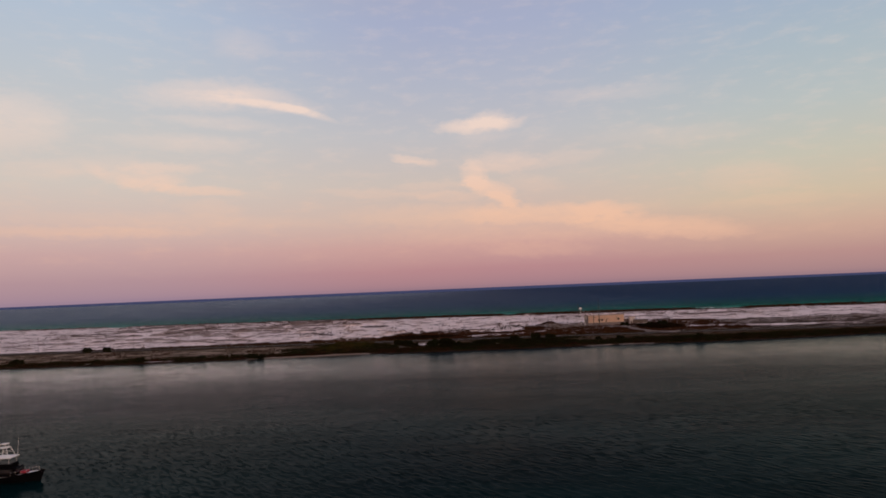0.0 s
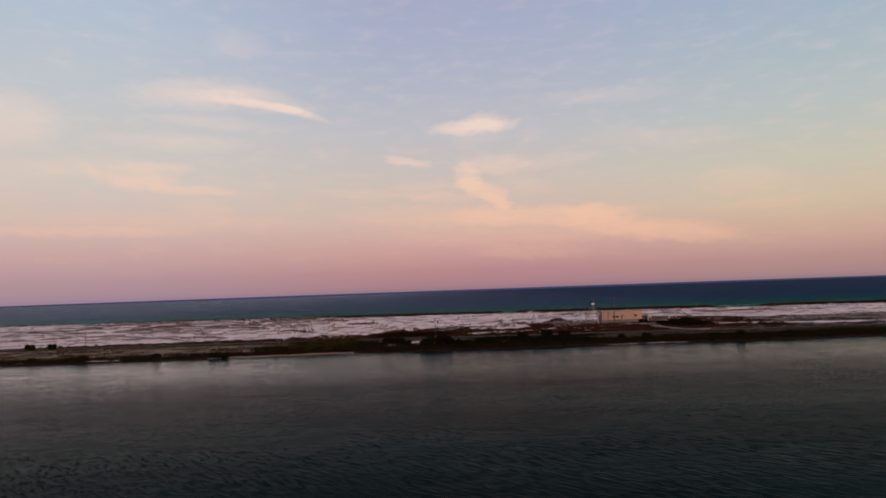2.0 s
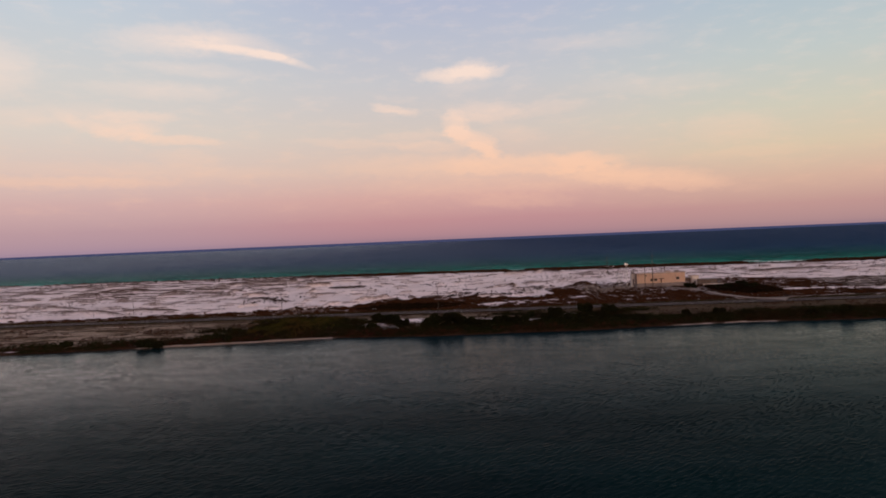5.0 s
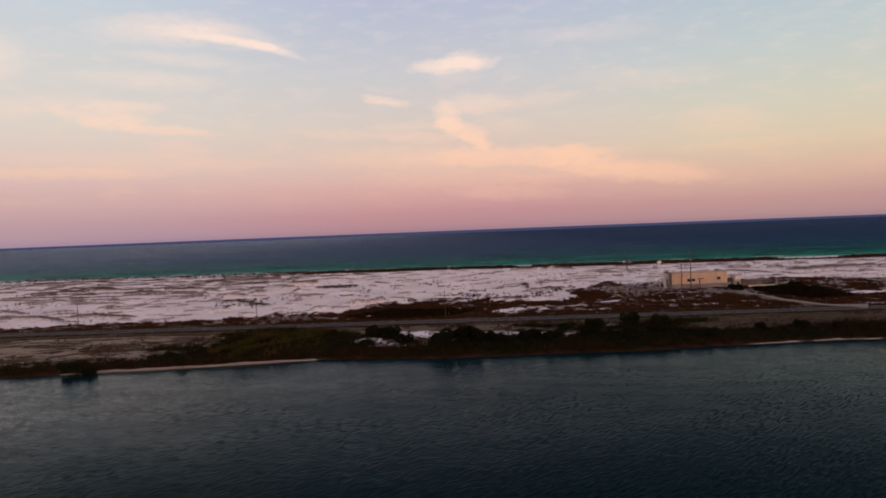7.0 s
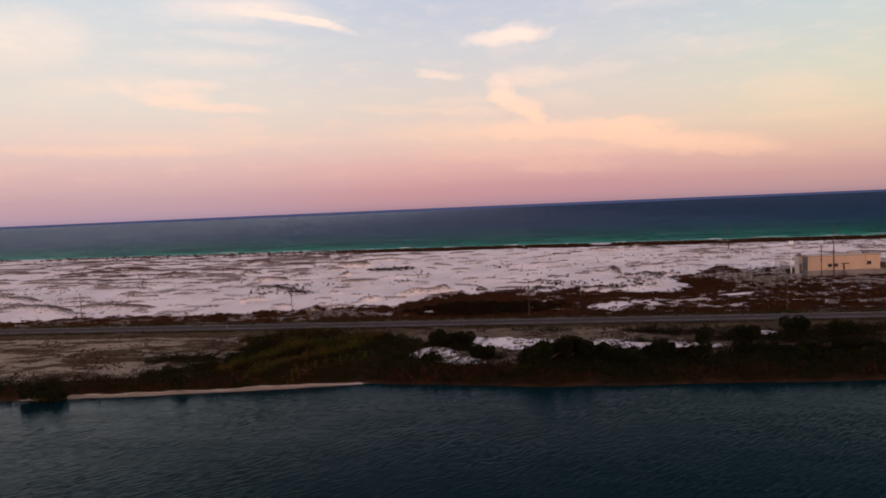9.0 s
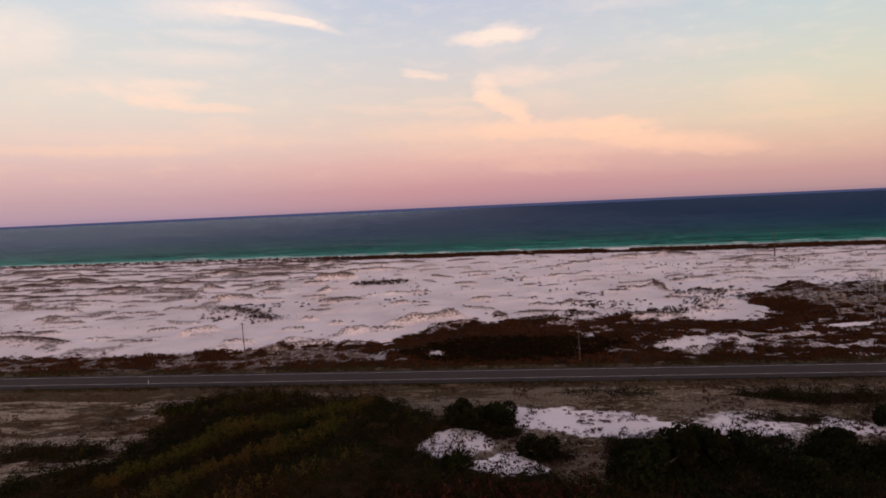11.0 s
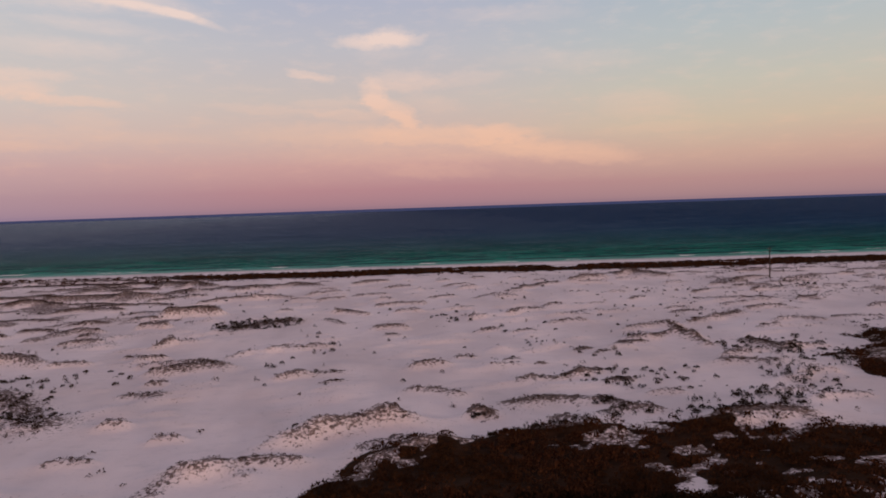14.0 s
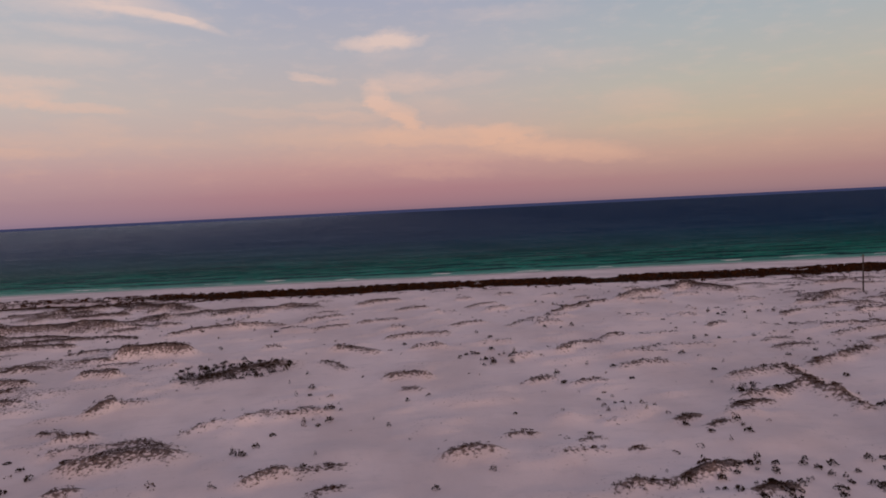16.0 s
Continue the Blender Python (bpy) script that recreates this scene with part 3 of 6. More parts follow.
mound(-31.2, 239.2, -25.8, 242.3, 1.2, 0.6, 0.4)
mound(-39.7, 235.6, -35, 239.4, 1.2, 0.4, 0.35)
mound(-60.2, 249.6, -57.6, 253.4, 1.2, 0.9, 0.8)
mound(-57.6, 253.4, -52.3, 254.4, 1.2, 0.6, 0.35)
mound(-64.4, 240.4, -61.2, 240.5, 1, 0.5, 0.6)
mound(-59, 235.2, -54.9, 235.7, 1.4, 0.7, 0.6)
mound(-49.7, 223.2, -39.5, 225.2, 2.6, 0.9, 0.6)
mound(-49.1, 230.5, -43.9, 231.5, 1.6, 0.6, 0.6)
mound(-25.6, 211.3, -21.5, 213.4, 1.3, 0.7, 0.55)
mound(-18.5, 213.8, -13.9, 214.8, 1.6, 0.1, 0.4)
mound(-51.4, 213.8, -48.6, 213.9, 1.2, 0.6, 0.6)
mound(15.2, 312.8, 23.9, 315, 1.5, 0.5, 0.5)
mound(25.3, 345.2, 34.2, 350.6, 1.8, 0.5, 0.45)
mound(30.5, 306.6, 40.7, 314.1, 1.6, 0.4, 0.4)
mound(44.1, 316.8, 53.8, 328.5, 1.4, 0.6, 0.6)
mound(53.8, 328.5, 68.3, 334.6, 1.8, 0.7, 0.7)
mound(75, 336.9, 92.5, 349.2, 2.6, 1.4, 0.6)
mound(100.8, 353.2, 117.9, 356.4, 2.2, 1.1, 0.85)
mound(21.8, 249.3, 26.6, 250, 0.9, 0.6, 0.75)
mound(35.2, 272.8, 45.6, 279, 1.5, 0.7, 0.6)
mound(48.7, 281.5, 54.2, 282.4, 1.2, 0.5, 0.6)
mound(48, 265.2, 57.8, 264.8, 1, 0.3, 0.25)
mound(43.3, 255.2, 52.1, 255.4, 1.4, 0.6, 0.5)
mound(58.6, 282.2, 68.1, 283.2, 1.2, 0.3, 0.3)
mound(78.5, 285.6, 83.7, 287.9, 1, 0.4, 0.7)
mound(59.7, 242.2, 72.3, 243.6, 1.8, 0.8, 0.5)
mound(70.5, 241.9, 71.6, 235.8, 1.6, 0.7, 0.6)
mound(60.8, 229.7, 68.3, 232.8, 1.6, 0.6, 0.6)
mound(68.3, 232.8, 69.5, 227.1, 1.8, 0.9, 0.75)
mound(69.5, 227.1, 69, 219.8, 1.6, 0.7, 0.6)
mound(50.7, 225.1, 56.4, 226.1, 1.4, 0.4, 0.9)
mound(78.5, 245.5, 87.1, 248.8, 1.5, 0.6, 0.7)
mound(87.1, 248.8, 97.1, 253.2, 1.5, 0.7, 0.7)
mound(105.2, 294.8, 111.8, 297.1, 1.2, 0.5, 0.7)
mound(99, 280.8, 107.9, 282.3, 1.2, 0.3, 0.3)
mound(100.2, 267.8, 109.4, 270.2, 1.2, 0.4, 0.4)
mound(129.7, 314.6, 150, 325.8, 2.2, 0.8, 0.6)
mound(39, 221.3, 42.3, 222.2, 1, 0.4, 0.95)
mound(42.1, 217.4, 45.4, 218.4, 0.8, 0.3, 0.9)
mound(2, 214.6, 6.9, 214.7, 1.8, 0.8, 0.55)
mound(11.5, 220.6, 15, 220.7, 1, 0.4, 0.6)
mound(29.5, 200.6, 33.3, 201.9, 1.3, 0.4, 0.9)
mound(33.4, 201.9, 37.3, 203.6, 1.4, 0.5, 0.9)
mound(36.2, 195.5, 40.1, 195.9, 1.3, 0.4, 0.95)
mound(27.1, 210.7, 28.5, 211, 0.6, 0.3, 1)
mound(21.5, 215.9, 24.2, 216.4, 0.9, 0.3, 0.55)
mound(17.4, 211.2, 22.7, 212.1, 1.2, 0.2, 0.3)
mound(21, 199.6, 27, 199.9, 1.5, 0.4, 0.6)
mound(-16.5, 206.3, -13.7, 207.4, 1, 0.2, 0.7)
mound(-161.7, 306.7, -148.4, 324.9, 2.5, 0.9, 0.55)
mound(-108.4, 289.4, -92.4, 298.9, 1.8, 0.4, 0.45)
mound(-120.1, 278.2, -115.4, 286.1, 1.8, 0.7, 0.6)
mound(-144.7, 276.2, -137.7, 285.5, 2, 0.7, 0.6)
mound(-98.4, 241.9, -85.4, 243.9, 1.9, 0.7, 0.6)
mound(-125.1, 266.2, -110.3, 265, 1.6, 0.4, 0.4)
mound(-52.8, 224.5, -40.7, 229.1, 2, 0.8, 0.6)
mound(-80.5, 171.2, -74.3, 176.3, 1.8, 1.2, 0.4)
mound(-94.4, 179.5, -88.3, 181.5, 1.4, 0.5, 0.6)
mound(-64.2, 145.1, -60.5, 148.1, 1.2, 0.7, 0.12)
mound(-162, 420.9, -140.4, 417.6, 2, 0.8, 1)
mound(-129, 389.1, -112.2, 401.7, 2.4, 1.1, 1)
mound(-110.9, 404.2, -95.9, 405.2, 2.2, 0.8, 1)
mound(-127.2, 351.9, -107.5, 354.4, 2, 0.6, 0.75)
mound(-105.5, 349.5, -94.5, 357.8, 2.2, 0.9, 0.85)
mound(-91.8, 350.3, -72.8, 345.8, 1.6, 0.5, 0.6)
mound(-82.6, 405.6, -50, 416.6, 2.2, 0.6, 0.95)
mound(-87.7, 378.1, -75.8, 386.8, 2, 0.8, 0.8)
mound(-61.8, 360.5, -45.1, 364.8, 1.8, 0.6, 0.6)
mound(-43.1, 365.3, -27.8, 373.7, 1.9, 0.7, 0.65)
mound(-66.7, 329.8, -49.4, 334.5, 1.9, 0.7, 0.75)
mound(-49.2, 333.4, -35.4, 332.9, 1.6, 0.5, 0.5)
mound(-24.3, 322.6, -16.1, 326.1, 1.6, 0.5, 0.5)
mound(-11, 365.9, 1.7, 372, 2, 0.9, 0.8)
mound(0.5, 347.2, 10.4, 350.6, 1.7, 0.5, 0.5)
mound(-3.3, 302.3, 11.4, 303.3, 1.8, 0.6, 0.5)
mound(-112.4, 322.4, -92.4, 321.5, 2, 0.7, 0.95)
mound(-87.8, 310.2, -74.1, 312.6, 1.6, 0.4, 0.6)
mound(-10.9, 329.1, -0.4, 330.1, 1.6, 0.5, 0.5)
mound(-28.8, 336.5, -18.3, 343.3, 1.7, 0.5, 0.5)
mound(-87, 272, -84.3, 273.5, 1.4, 0.5, 0.8)
# mostly bare crests; the plants given here draw their thin shadow line
for x0, y0, x1, y1, w, h, k in ((-23.6, 174, -16.5, 179, 2.2, 0.6, 0.16), (-16.5, 179, -6, 182, 2.4, 0.75, 0.10), (-6, 181, -3.7, 178.5, 1.4, 0.5, 0.4), (-36, 160, -33, 167, 2.2, 0.4, 0.3), (-33, 167.6, -25, 164, 2.3, 0.5, 0.12),
                                (-48.5, 149, -45.5, 155, 2.0, 0.35, 0.3), (-45.8, 155.3, -37, 154.5, 2.2, 0.45, 0.2), (-32, 151, -25.5, 150.5, 1.8, 0.4, 0.4), (-9.6, 169.5, -4, 172, 1.6, 0.6, 0.4), (-66, 148.5, -60, 151, 2.0, 0.5, 0.1)):
    mound(x0, y0, x1, y1, w, h, k)
# the grown-over berm beside the station
mound(-45, 272, -31, 281, 4.5, 0.5, 0.75)
mound(-86, 218, -64, 196, 6, 0.2, 0.3)
mound(108, 196, 115, 216, 5.5, 1.7, 0.55)
mound(101, 204, 109, 212, 4.0, 0.8, 0.5)


def along(x, y, m):
    """Distance to a mound's bowed crest, in half widths; the seaward side is the steeper."""
    x0, y0, x1, y1, w = m[:5]
    dx, dy = x1 - x0, y1 - y0
    t = np.clip(((x - x0) * dx + (y - y0) * dy) / (dx * dx + dy * dy + 0.01), 0, 1)
    sag = 0.12 * math.hypot(dx, dy) * (2 * t - 1) ** 2
    ey = y - y0 - t * dy + sag
    return np.hypot(x - x0 - t * dx, np.where(ey > 0, ey * 1.9, ey)) / w


def wild_mounds():
    """Smaller hummocks all over the dunes, longer and thicker to the east and west, few on the blown flat."""
    r = random.Random(31)
    for _ in range(620):
        x = r.uniform(-330, 330)
        y = r.uniform(150, 395 - 0.155 * x)
        far = min(1.0, max(0.0, (abs(x + 5) - 55) / 60))
        if y < float(scrub_top(x)) + 5 or (y < 235 and -48 < x < 24 and r.random() < 0.93):
            continue
        if x > 120 and y < 235 or r.random() > 0.45 + 0.4 * far:
            continue
        if any(math.hypot(x - (m[0] + m[2]) / 2, (y - (m[1] + m[3]) / 2) * 1.6) < 5 + 0.3 * abs(m[2] - m[0]) for m in MOUNDS):
            continue
        half = r.uniform(1.2, 3.6) * (1 + 1.6 * far * r.random())
        rise = r.uniform(-0.12, 0.12) * half
        old = max(0.0, min(1.0, (-55 - x) / 40)) * max(0.0, min(1.0, (y - 240) / 50))     # the long grown-over dunes to the east
        mound(x - half * (1 + old), y - rise, x + half * (1 + old), y + rise, r.uniform(0.7, 1.7) * (1 + 0.8 * old), r.uniform(0.3, 0.85), r.uniform(0.12, 0.55) + 0.25 * far + 0.45 * old)


def scrub_top(x):
    return np.interp(x, (-500, -150, -69, -60, -48, -36, -27, -22, -17, -12, -5, 0, 16, 35, 44, 53, 63, 72, 78, 82, 90, 97, 120, 180, 260, 500),
                     (146, 146, 146, 146, 148, 150, 150, 149, 156, 163, 170, 172, 171, 169, 167, 165, 164, 163, 167, 182, 205, 215, 224, 222, 206, 190))


wild_mounds()
# the bright dune fronts above the brown scrub; crest plants draw their dark shadow line
mound(-19, 176.5, -3, 181, 2.6, 1.0, 0.4)
mound(-31, 166.5, -19, 168.5, 1.9, 0.75, 0.45)
mound(-50, 147.5, -36, 153, 1.6, 0.6, 0.5)


def open_sand(x, y):
    """Bare patches in the scrub landward of the dunes."""
    x, y = x + (value_noise(x, y, 7, 81, 4) - 0.5) * 14, y + (value_noise(x, y, 6, 82, 4) - 0.5) * 9
    k = ellipse(x, y, 56, 140.5, 11.5, 5.2, 18)
    k = np.maximum(k, ellipse(x, y, 29, 149.8, 4, 2.2, -20))
    k = np.maximum(k, ellipse(x, y, -9, 134.5, 5, 3.2, -20))
    k = np.maximum(k, ellipse(x, y, 92, 150, 9, 2.2))
    k = np.maximum(k, ellipse(x, y, 205, 150, 34, 5, -8))
    k = np.maximum(k, ellipse(x, y, 260, 135, 40, 5, -8))
    return k


def ridge_dist(x, y, pts):
    """Distance in the plan to a bent line."""
    d = np.full(np.shape(x), 1e3)
    for (x0, y0), (x1, y1) in zip(pts, pts[1:]):
        dx, dy = x1 - x0, y1 - y0
        t = np.clip(((x - x0) * dx + (y - y0) * dy) / (dx * dx + dy * dy), 0, 1)
        d = np.minimum(d, np.hypot(x - x0 - t * dx, y - y0 - t * dy))
    return d


DRIVE = ((176, 107.5), (165, 116), (160.5, 130), (157, 150), (156.5, 163), (152, 175), (147, 183))


def scrub_edge(x, y):
    """The ragged seaward edge of the scrub."""
    return scrub_top(x + (value_noise(x, y, 14, 27, 4) - 0.5) * 34 * smooth(x, 60, 78)) + (value_noise(x, y, 9, 3) - 0.5) * 7


def back_scrub(x, y):
    """How thickly brown scrub covers the ground between the road and the dunes, 0..1."""
    edge = scrub_edge(x, y)
    k = smooth(y, edge + 2, edge - 2) * smooth(y - road_mid(x), 6.5, 9) * smooth(ridge_dist(x, y, DRIVE), 3.0, 4.5)
    core = np.maximum(ellipse(x + 5 * (value_noise(x, y, 5, 24, 3) - 0.5), y + 5 * (value_noise(x, y, 5, 25, 3) - 0.5), 8, 150, 21, 16), ellipse(x, y, 5, 127.5, 45, 3.2, -4))
    wx, wy = x + 9 * (value_noise(x, y, 6, 35, 4) - 0.5), y + 9 * (value_noise(x, y * 1.5, 5, 36, 4) - 0.5)
    core = np.maximum(core, 0.9 * np.maximum(ellipse(wx, wy, 63, 157, 23, 5.0, -8), ellipse(wx, wy, 93, 181, 9, 17, 10)))
    spread = np.where(x < -18, 0.47, np.where((y < 137) & (x < 40), 0.96, np.where((x > 40) & (y > 129) & (y < 163), 0.68, np.where((x > 72) & (y > 168), 0.40, np.where((x > 58) & (y > 162), 0.56, np.where((x > 84) & (y > 122), 0.8, np.where(y > 160, 0.72, 0.82)))))))
    broken = smooth(0.45 * value_noise(x, y * 1.8, 8, 11, 3) + 0.55 * value_noise(x, y * 1.6, 2.8, 26, 3), 0.635 - 0.3 * spread, 0.69 - 0.3 * spread)
    crumb = smooth(value_noise(x, y, 3.5, 23, 3), 0.32, 0.55)
    return k * np.maximum(np.maximum(broken, 0.07), core) * (1 - open_sand(x, y) * (0.7 + 0.3 * crumb))


def shore_bare(x, y):
    """White sand blown bare between the sound and the road."""
    x, y = x + (value_noise(x, y, 6, 83, 4) - 0.5) * 7, y + (value_noise(x, y, 5, 84, 4) - 0.5) * 5
    k = ellipse(x, y, 19, 86.5, 16, 6.2, -24, 0.55, 1.2)
    k = np.maximum(k, ellipse(x, y, 9, 91, 7, 4, -30, 0.5, 1.2))
    k = np.maximum(k, ellipse(x, y, -2, 78.5, 5.5, 7.5, -20, 0.5, 1.25))
    k = np.maximum(k, ellipse(x, y, 5.5, 70.5, 5.0, 4.0, 0, 0.4, 1.2))
    k = np.maximum(k, 0.5 * ellipse(x, y, 42, 84, 10, 6.5, -14, 0.2, 1.5))
    k = np.maximum(k, 0.6 * ellipse(x, y, 57, 82, 7, 3.5, -20, 0.3, 1.4))
    return np.maximum(k, 0.8 * ellipse(x, y, 80, 92.5, 4, 2.0, -20, 0.4, 1.3))


def shore_left(y):
    """Where the tall green growth ends on the east."""
    return np.interp(y, (52, 64, 71, 78, 86, 98, 106, 112), (-67, -66, -59, -50, -49.5, -53, -55, -55))


def shore_green(x, y):
    """How thickly green growth covers the strip between the sound and the road, 0..1."""
    s = y - sound_shore(x)
    wx, wy = x + (value_noise(x, y, 9, 33, 3) - 0.5) * 8, y + (value_noise(x, y, 8, 34, 3) - 0.5) * 6
    lip = 0.9 * ellipse(x, x * 0, -48, 0, 40, 9) + 0.5 * ellipse(x, x * 0, 125, 0, 20, 9)
    k = smooth(s, -0.2 + lip, 0.6 + lip) * smooth(y - road_mid(x), -7.5, -10)
    top = np.interp(wx, (-58, -50, -37, -21, -11, -5, 3, 14, 30, 50, 70, 95, 140, 300), (98, 104, 106.5, 103.5, 100, 93, 73, 65, 68, 69, 71, 73, 76, 80))
    mass = smooth(wy, top + 2, top - 2) * smooth(wx - shore_left(wy), -2.5, 2.5)
    low = smooth(s, 15, 7) * smooth(value_noise(x, y * 1.4, 11, 21, 4), 0.30, 0.42) * (x < -50)
    dens = np.maximum(mass, 0.85 * low)
    for cx, cy, rx, ry, turn, d in ((-62, 80, 10, 4.5, 0, 0.9), (2.2, 87, 5.5, 6.5, 0, 1.0), (26, 73, 8, 7, 0, 1.0), (10, 73.5, 3.2, 2.6, 0, 1.0), (50, 86.5, 8, 2.6, -12, 0.85),
                                    (43, 79, 5, 2, -10, 0.85), (58, 97, 10, 3.6, -8, 0.9), (73, 88, 9, 6, 0, 0.8), (88, 84, 12, 7, 0, 0.85), (25, 101, 9, 1.6, -8, 0.4), (100, 92, 14, 5, -6, 0.7)):
        dens = np.maximum(dens, d * ellipse(wx, wy, cx, cy, rx, ry, turn))
    return k * dens * (1 - shore_bare(x, y) * (0.75 + 0.25 * smooth(value_noise(x, y, 5, 31), 0.3, 0.5)))


RIDGES = (((-46, 66), (-41, 71.6), (-37, 80), (-30, 86), (-22, 91), (-17, 98)), ((-38, 63), (-33, 69.5), (-27, 75.6), (-22, 80), (-20.5, 88)), ((-30, 60), (-22, 68), (-15, 74)), ((-53, 92), (-42, 98), (-30, 101)))


def height(x, y):
    """Height of the ground over the sea."""
    s = y - sound_shore(x)
    z = np.where(s < 0, np.maximum(-3.0, 0.16 * s), 0.5 * (1 - np.exp(-np.maximum(s, 0) / 1.2)) + 1.15 * (1 - np.exp(-np.maximum(s, 0) / 16)))
    z = z + smooth(s, 3, 12) * (value_noise(x, y, 16, 2, 4) - 0.5) * 1.3 * smooth(y - road_mid(x), -8, -14)
    for pts in RIDGES:
        z = z + 1.1 * np.exp(-(ridge_dist(x, y, pts) / 2.4) ** 2) * smooth(s, 2, 6)
    back = y - road_mid(x)
    inland = smooth(back, 8, 40)
    z = z + inland * np.clip(back * 0.006, 0, 1.7)
    big = value_noise(x, y * 1.25, 26, 6, 3)
    hum = value_noise(x, y * 1.5, 11, 7, 3)
    z = z + inland * (0.8 * smooth(big, 0.42, 0.85) + 0.7 * smooth(hum, 0.5, 0.85) ** 1.2 + 0.2 * (value_noise(x, y * 1.3, 4.5, 17, 3) - 0.5) * smooth(hum, 0.3, 0.6))
    for m in MOUNDS:
        x0, y0, x1, y1, w, h, _ = m
        near = (x > min(x0, x1) - 3 * w) & (x < max(x0, x1) + 3 * w) & (y > min(y0, y1) - 3 * w) & (y < max(y0, y1) + 3 * w)
        if np.any(near):
            d = along(x[near], y[near], m)
            z[near] += h * 1.5 * np.exp(-d * d * 1.1)
    # a levelled pad under the station
    pad = smooth(np.maximum(np.abs(x - 149) / 28, np.abs(y - 198) / 16), 1.5, 1.0)
    z = z * (1 - pad) + 1.8 * pad
    # the road's bed
    bed = smooth(np.abs(back), 11, 6.5)
    z = z * (1 - bed) + 1.62 * bed
    # the outer dune, the beach and the slope into the gulf
    r = y - ridge_line(x)
    gap = smooth(value_noise(x, x * 0, 35, 12), 0.2, 0.36) * (1 - 0.9 * ellipse(x, y, 300, 352, 24, 40))
    flat = smooth(r, -45, -8)
    z = z * (1 - flat) + flat * np.minimum(z, 3.1 + 0.35 * hum)
    crest = 4.75 + 0.35 * (value_noise(x, y, 18, 13) - 0.5)
    rise = np.exp(-(r / 7.0) ** 2) * gap
    z = z * (1 - rise) + np.maximum(z, crest) * rise
    out = y - beach_edge(x)
    beach = np.clip(-out * 0.045, -3.0, 2.6)
    k = smooth(r, 6, 26)
    z = z * (1 - k) + beach * k
    return np.where(back < -60, np.minimum(z, 1.0), z)


# ---------------------------------------------------------------- mesh helpers
def link_mesh(name, verts, faces, material, parent=None, smooth_faces=False):
    me = bpy.data.meshes.new(name)
    me.from_pydata(verts, [], faces)
    me.materials.append(material)
    if smooth_faces:
        me.polygons.foreach_set("use_smooth", [True] * len(me.polygons))
    ob = new(name, me)
    if parent:
        ob.parent = parent
    return ob


def fast_mesh(name, co, corners, size, material, smooth_faces=False):
    """A mesh from arrays: co (n, 3), corner indices, and corners per face."""
    me = bpy.data.meshes.new(name)
    nf = len(corners) // size
    me.vertices.add(len(co))
    me.vertices.foreach_set("co", np.ascontiguousarray(co, dtype=np.float32).ravel())
    me.loops.add(len(corners))
    me.loops.foreach_set("vertex_index", np.ascontiguousarray(corners, dtype=np.int32))
    me.polygons.add(nf)
    me.polygons.foreach_set("loop_start", np.arange(0, nf * size, size, dtype=np.int32))
    me.polygons.foreach_set("use_smooth", np.full(nf, smooth_faces))
    me.materials.append(material)
    me.update(calc_edges=True)
    return new(name, me)


def sheet(name, xs, ys, zfun, material):
    gx, gy = np.meshgrid(xs, ys)
    x, y = gx.ravel().astype(float), gy.ravel().astype(float)
    z = zfun(x, y)
    w, h = len(xs), len(ys)
    i = (np.arange(h - 1)[:, None] * w + np.arange(w - 1)[None, :]).ravel()
    corners = np.stack([i, i + 1, i + w + 1, i + w], -1).ravel()
    return fast_mesh(name, np.stack([x, y, z], -1), corners, 4, material, True), x, y, z


def spaced(stops):
    """Coordinates from (start, end, step) runs, joined."""
    out = []
    for a, b, st in stops:
        out.append(np.linspace(a, b, max(1, round((b - a) / st)), endpoint=False))
    return np.concatenate(out + [[stops[-1][1]]])


def part(name, bm, material, parent=None, label="", smooth_faces=False):
    me = bpy.data.meshes.new(name)
    bm.to_mesh(me)
    bm.free()
    me.materials.append(material)
    if smooth_faces:
        me.polygons.foreach_set("use_smooth", [True] * len(me.polygons))
    ob = new(name, me)
    if parent:
        ob.parent = parent
    if label:
        ob["label"] = label
    return ob


def box(bm, cx, cy, cz, sx, sy, sz, turn=0.0, bevel=0.0):
    r = bmesh.ops.create_cube(bm, size=1.0, matrix=pose(cx, cy, cz, 0, 0, turn) @ Matrix.Diagonal((sx, sy, sz, 1)))
    if bevel:
        edges = list({e for v in r["verts"] for e in v.link_edges})
        bmesh.ops.bevel(bm, geom=edges, offset=bevel, segments=1, affect="EDGES")
    return bm


def rod(bm, a, b, r0, r1=None, sides=8):
    a, b = Vector(a), Vector(b)
    d = b - a
    m = Matrix.Translation((a + b) / 2) @ d.to_track_quat("Z", "Y").to_matrix().to_4x4()
    bmesh.ops.create_cone(bm, cap_ends=True, segments=sides, radius1=r0, radius2=r0 if r1 is None else r1, depth=d.length, matrix=m)
    return bm


def height_at(x, y):
    return float(height(np.array([float(x)]), np.array([float(y)]))[0])


# ---------------------------------------------------------------- ground, water, road
XS = spaced([(-3200, -700, 50), (-700, -280, 5), (-280, -130, 1.9), (-130, 130, 0.9), (130, 300, 1.5), (300, 750, 5), (750, 3200, 50)])
YS = spaced([(-2500, 0, 100), (0, 44, 4), (44, 64, 0.7), (64, 122, 1.2), (122, 240, 0.9), (240, 330, 1.2), (330, 440, 1.4), (440, 520, 2.5), (520, 700, 20), (700, 6000, 200)])
ground, gx, gy, gz = sheet("ground", XS, YS, height, M_GROUND)
tagged(ground, "white quartz sand dunes with brown scrub soil behind the road", "ground", kind="structure")


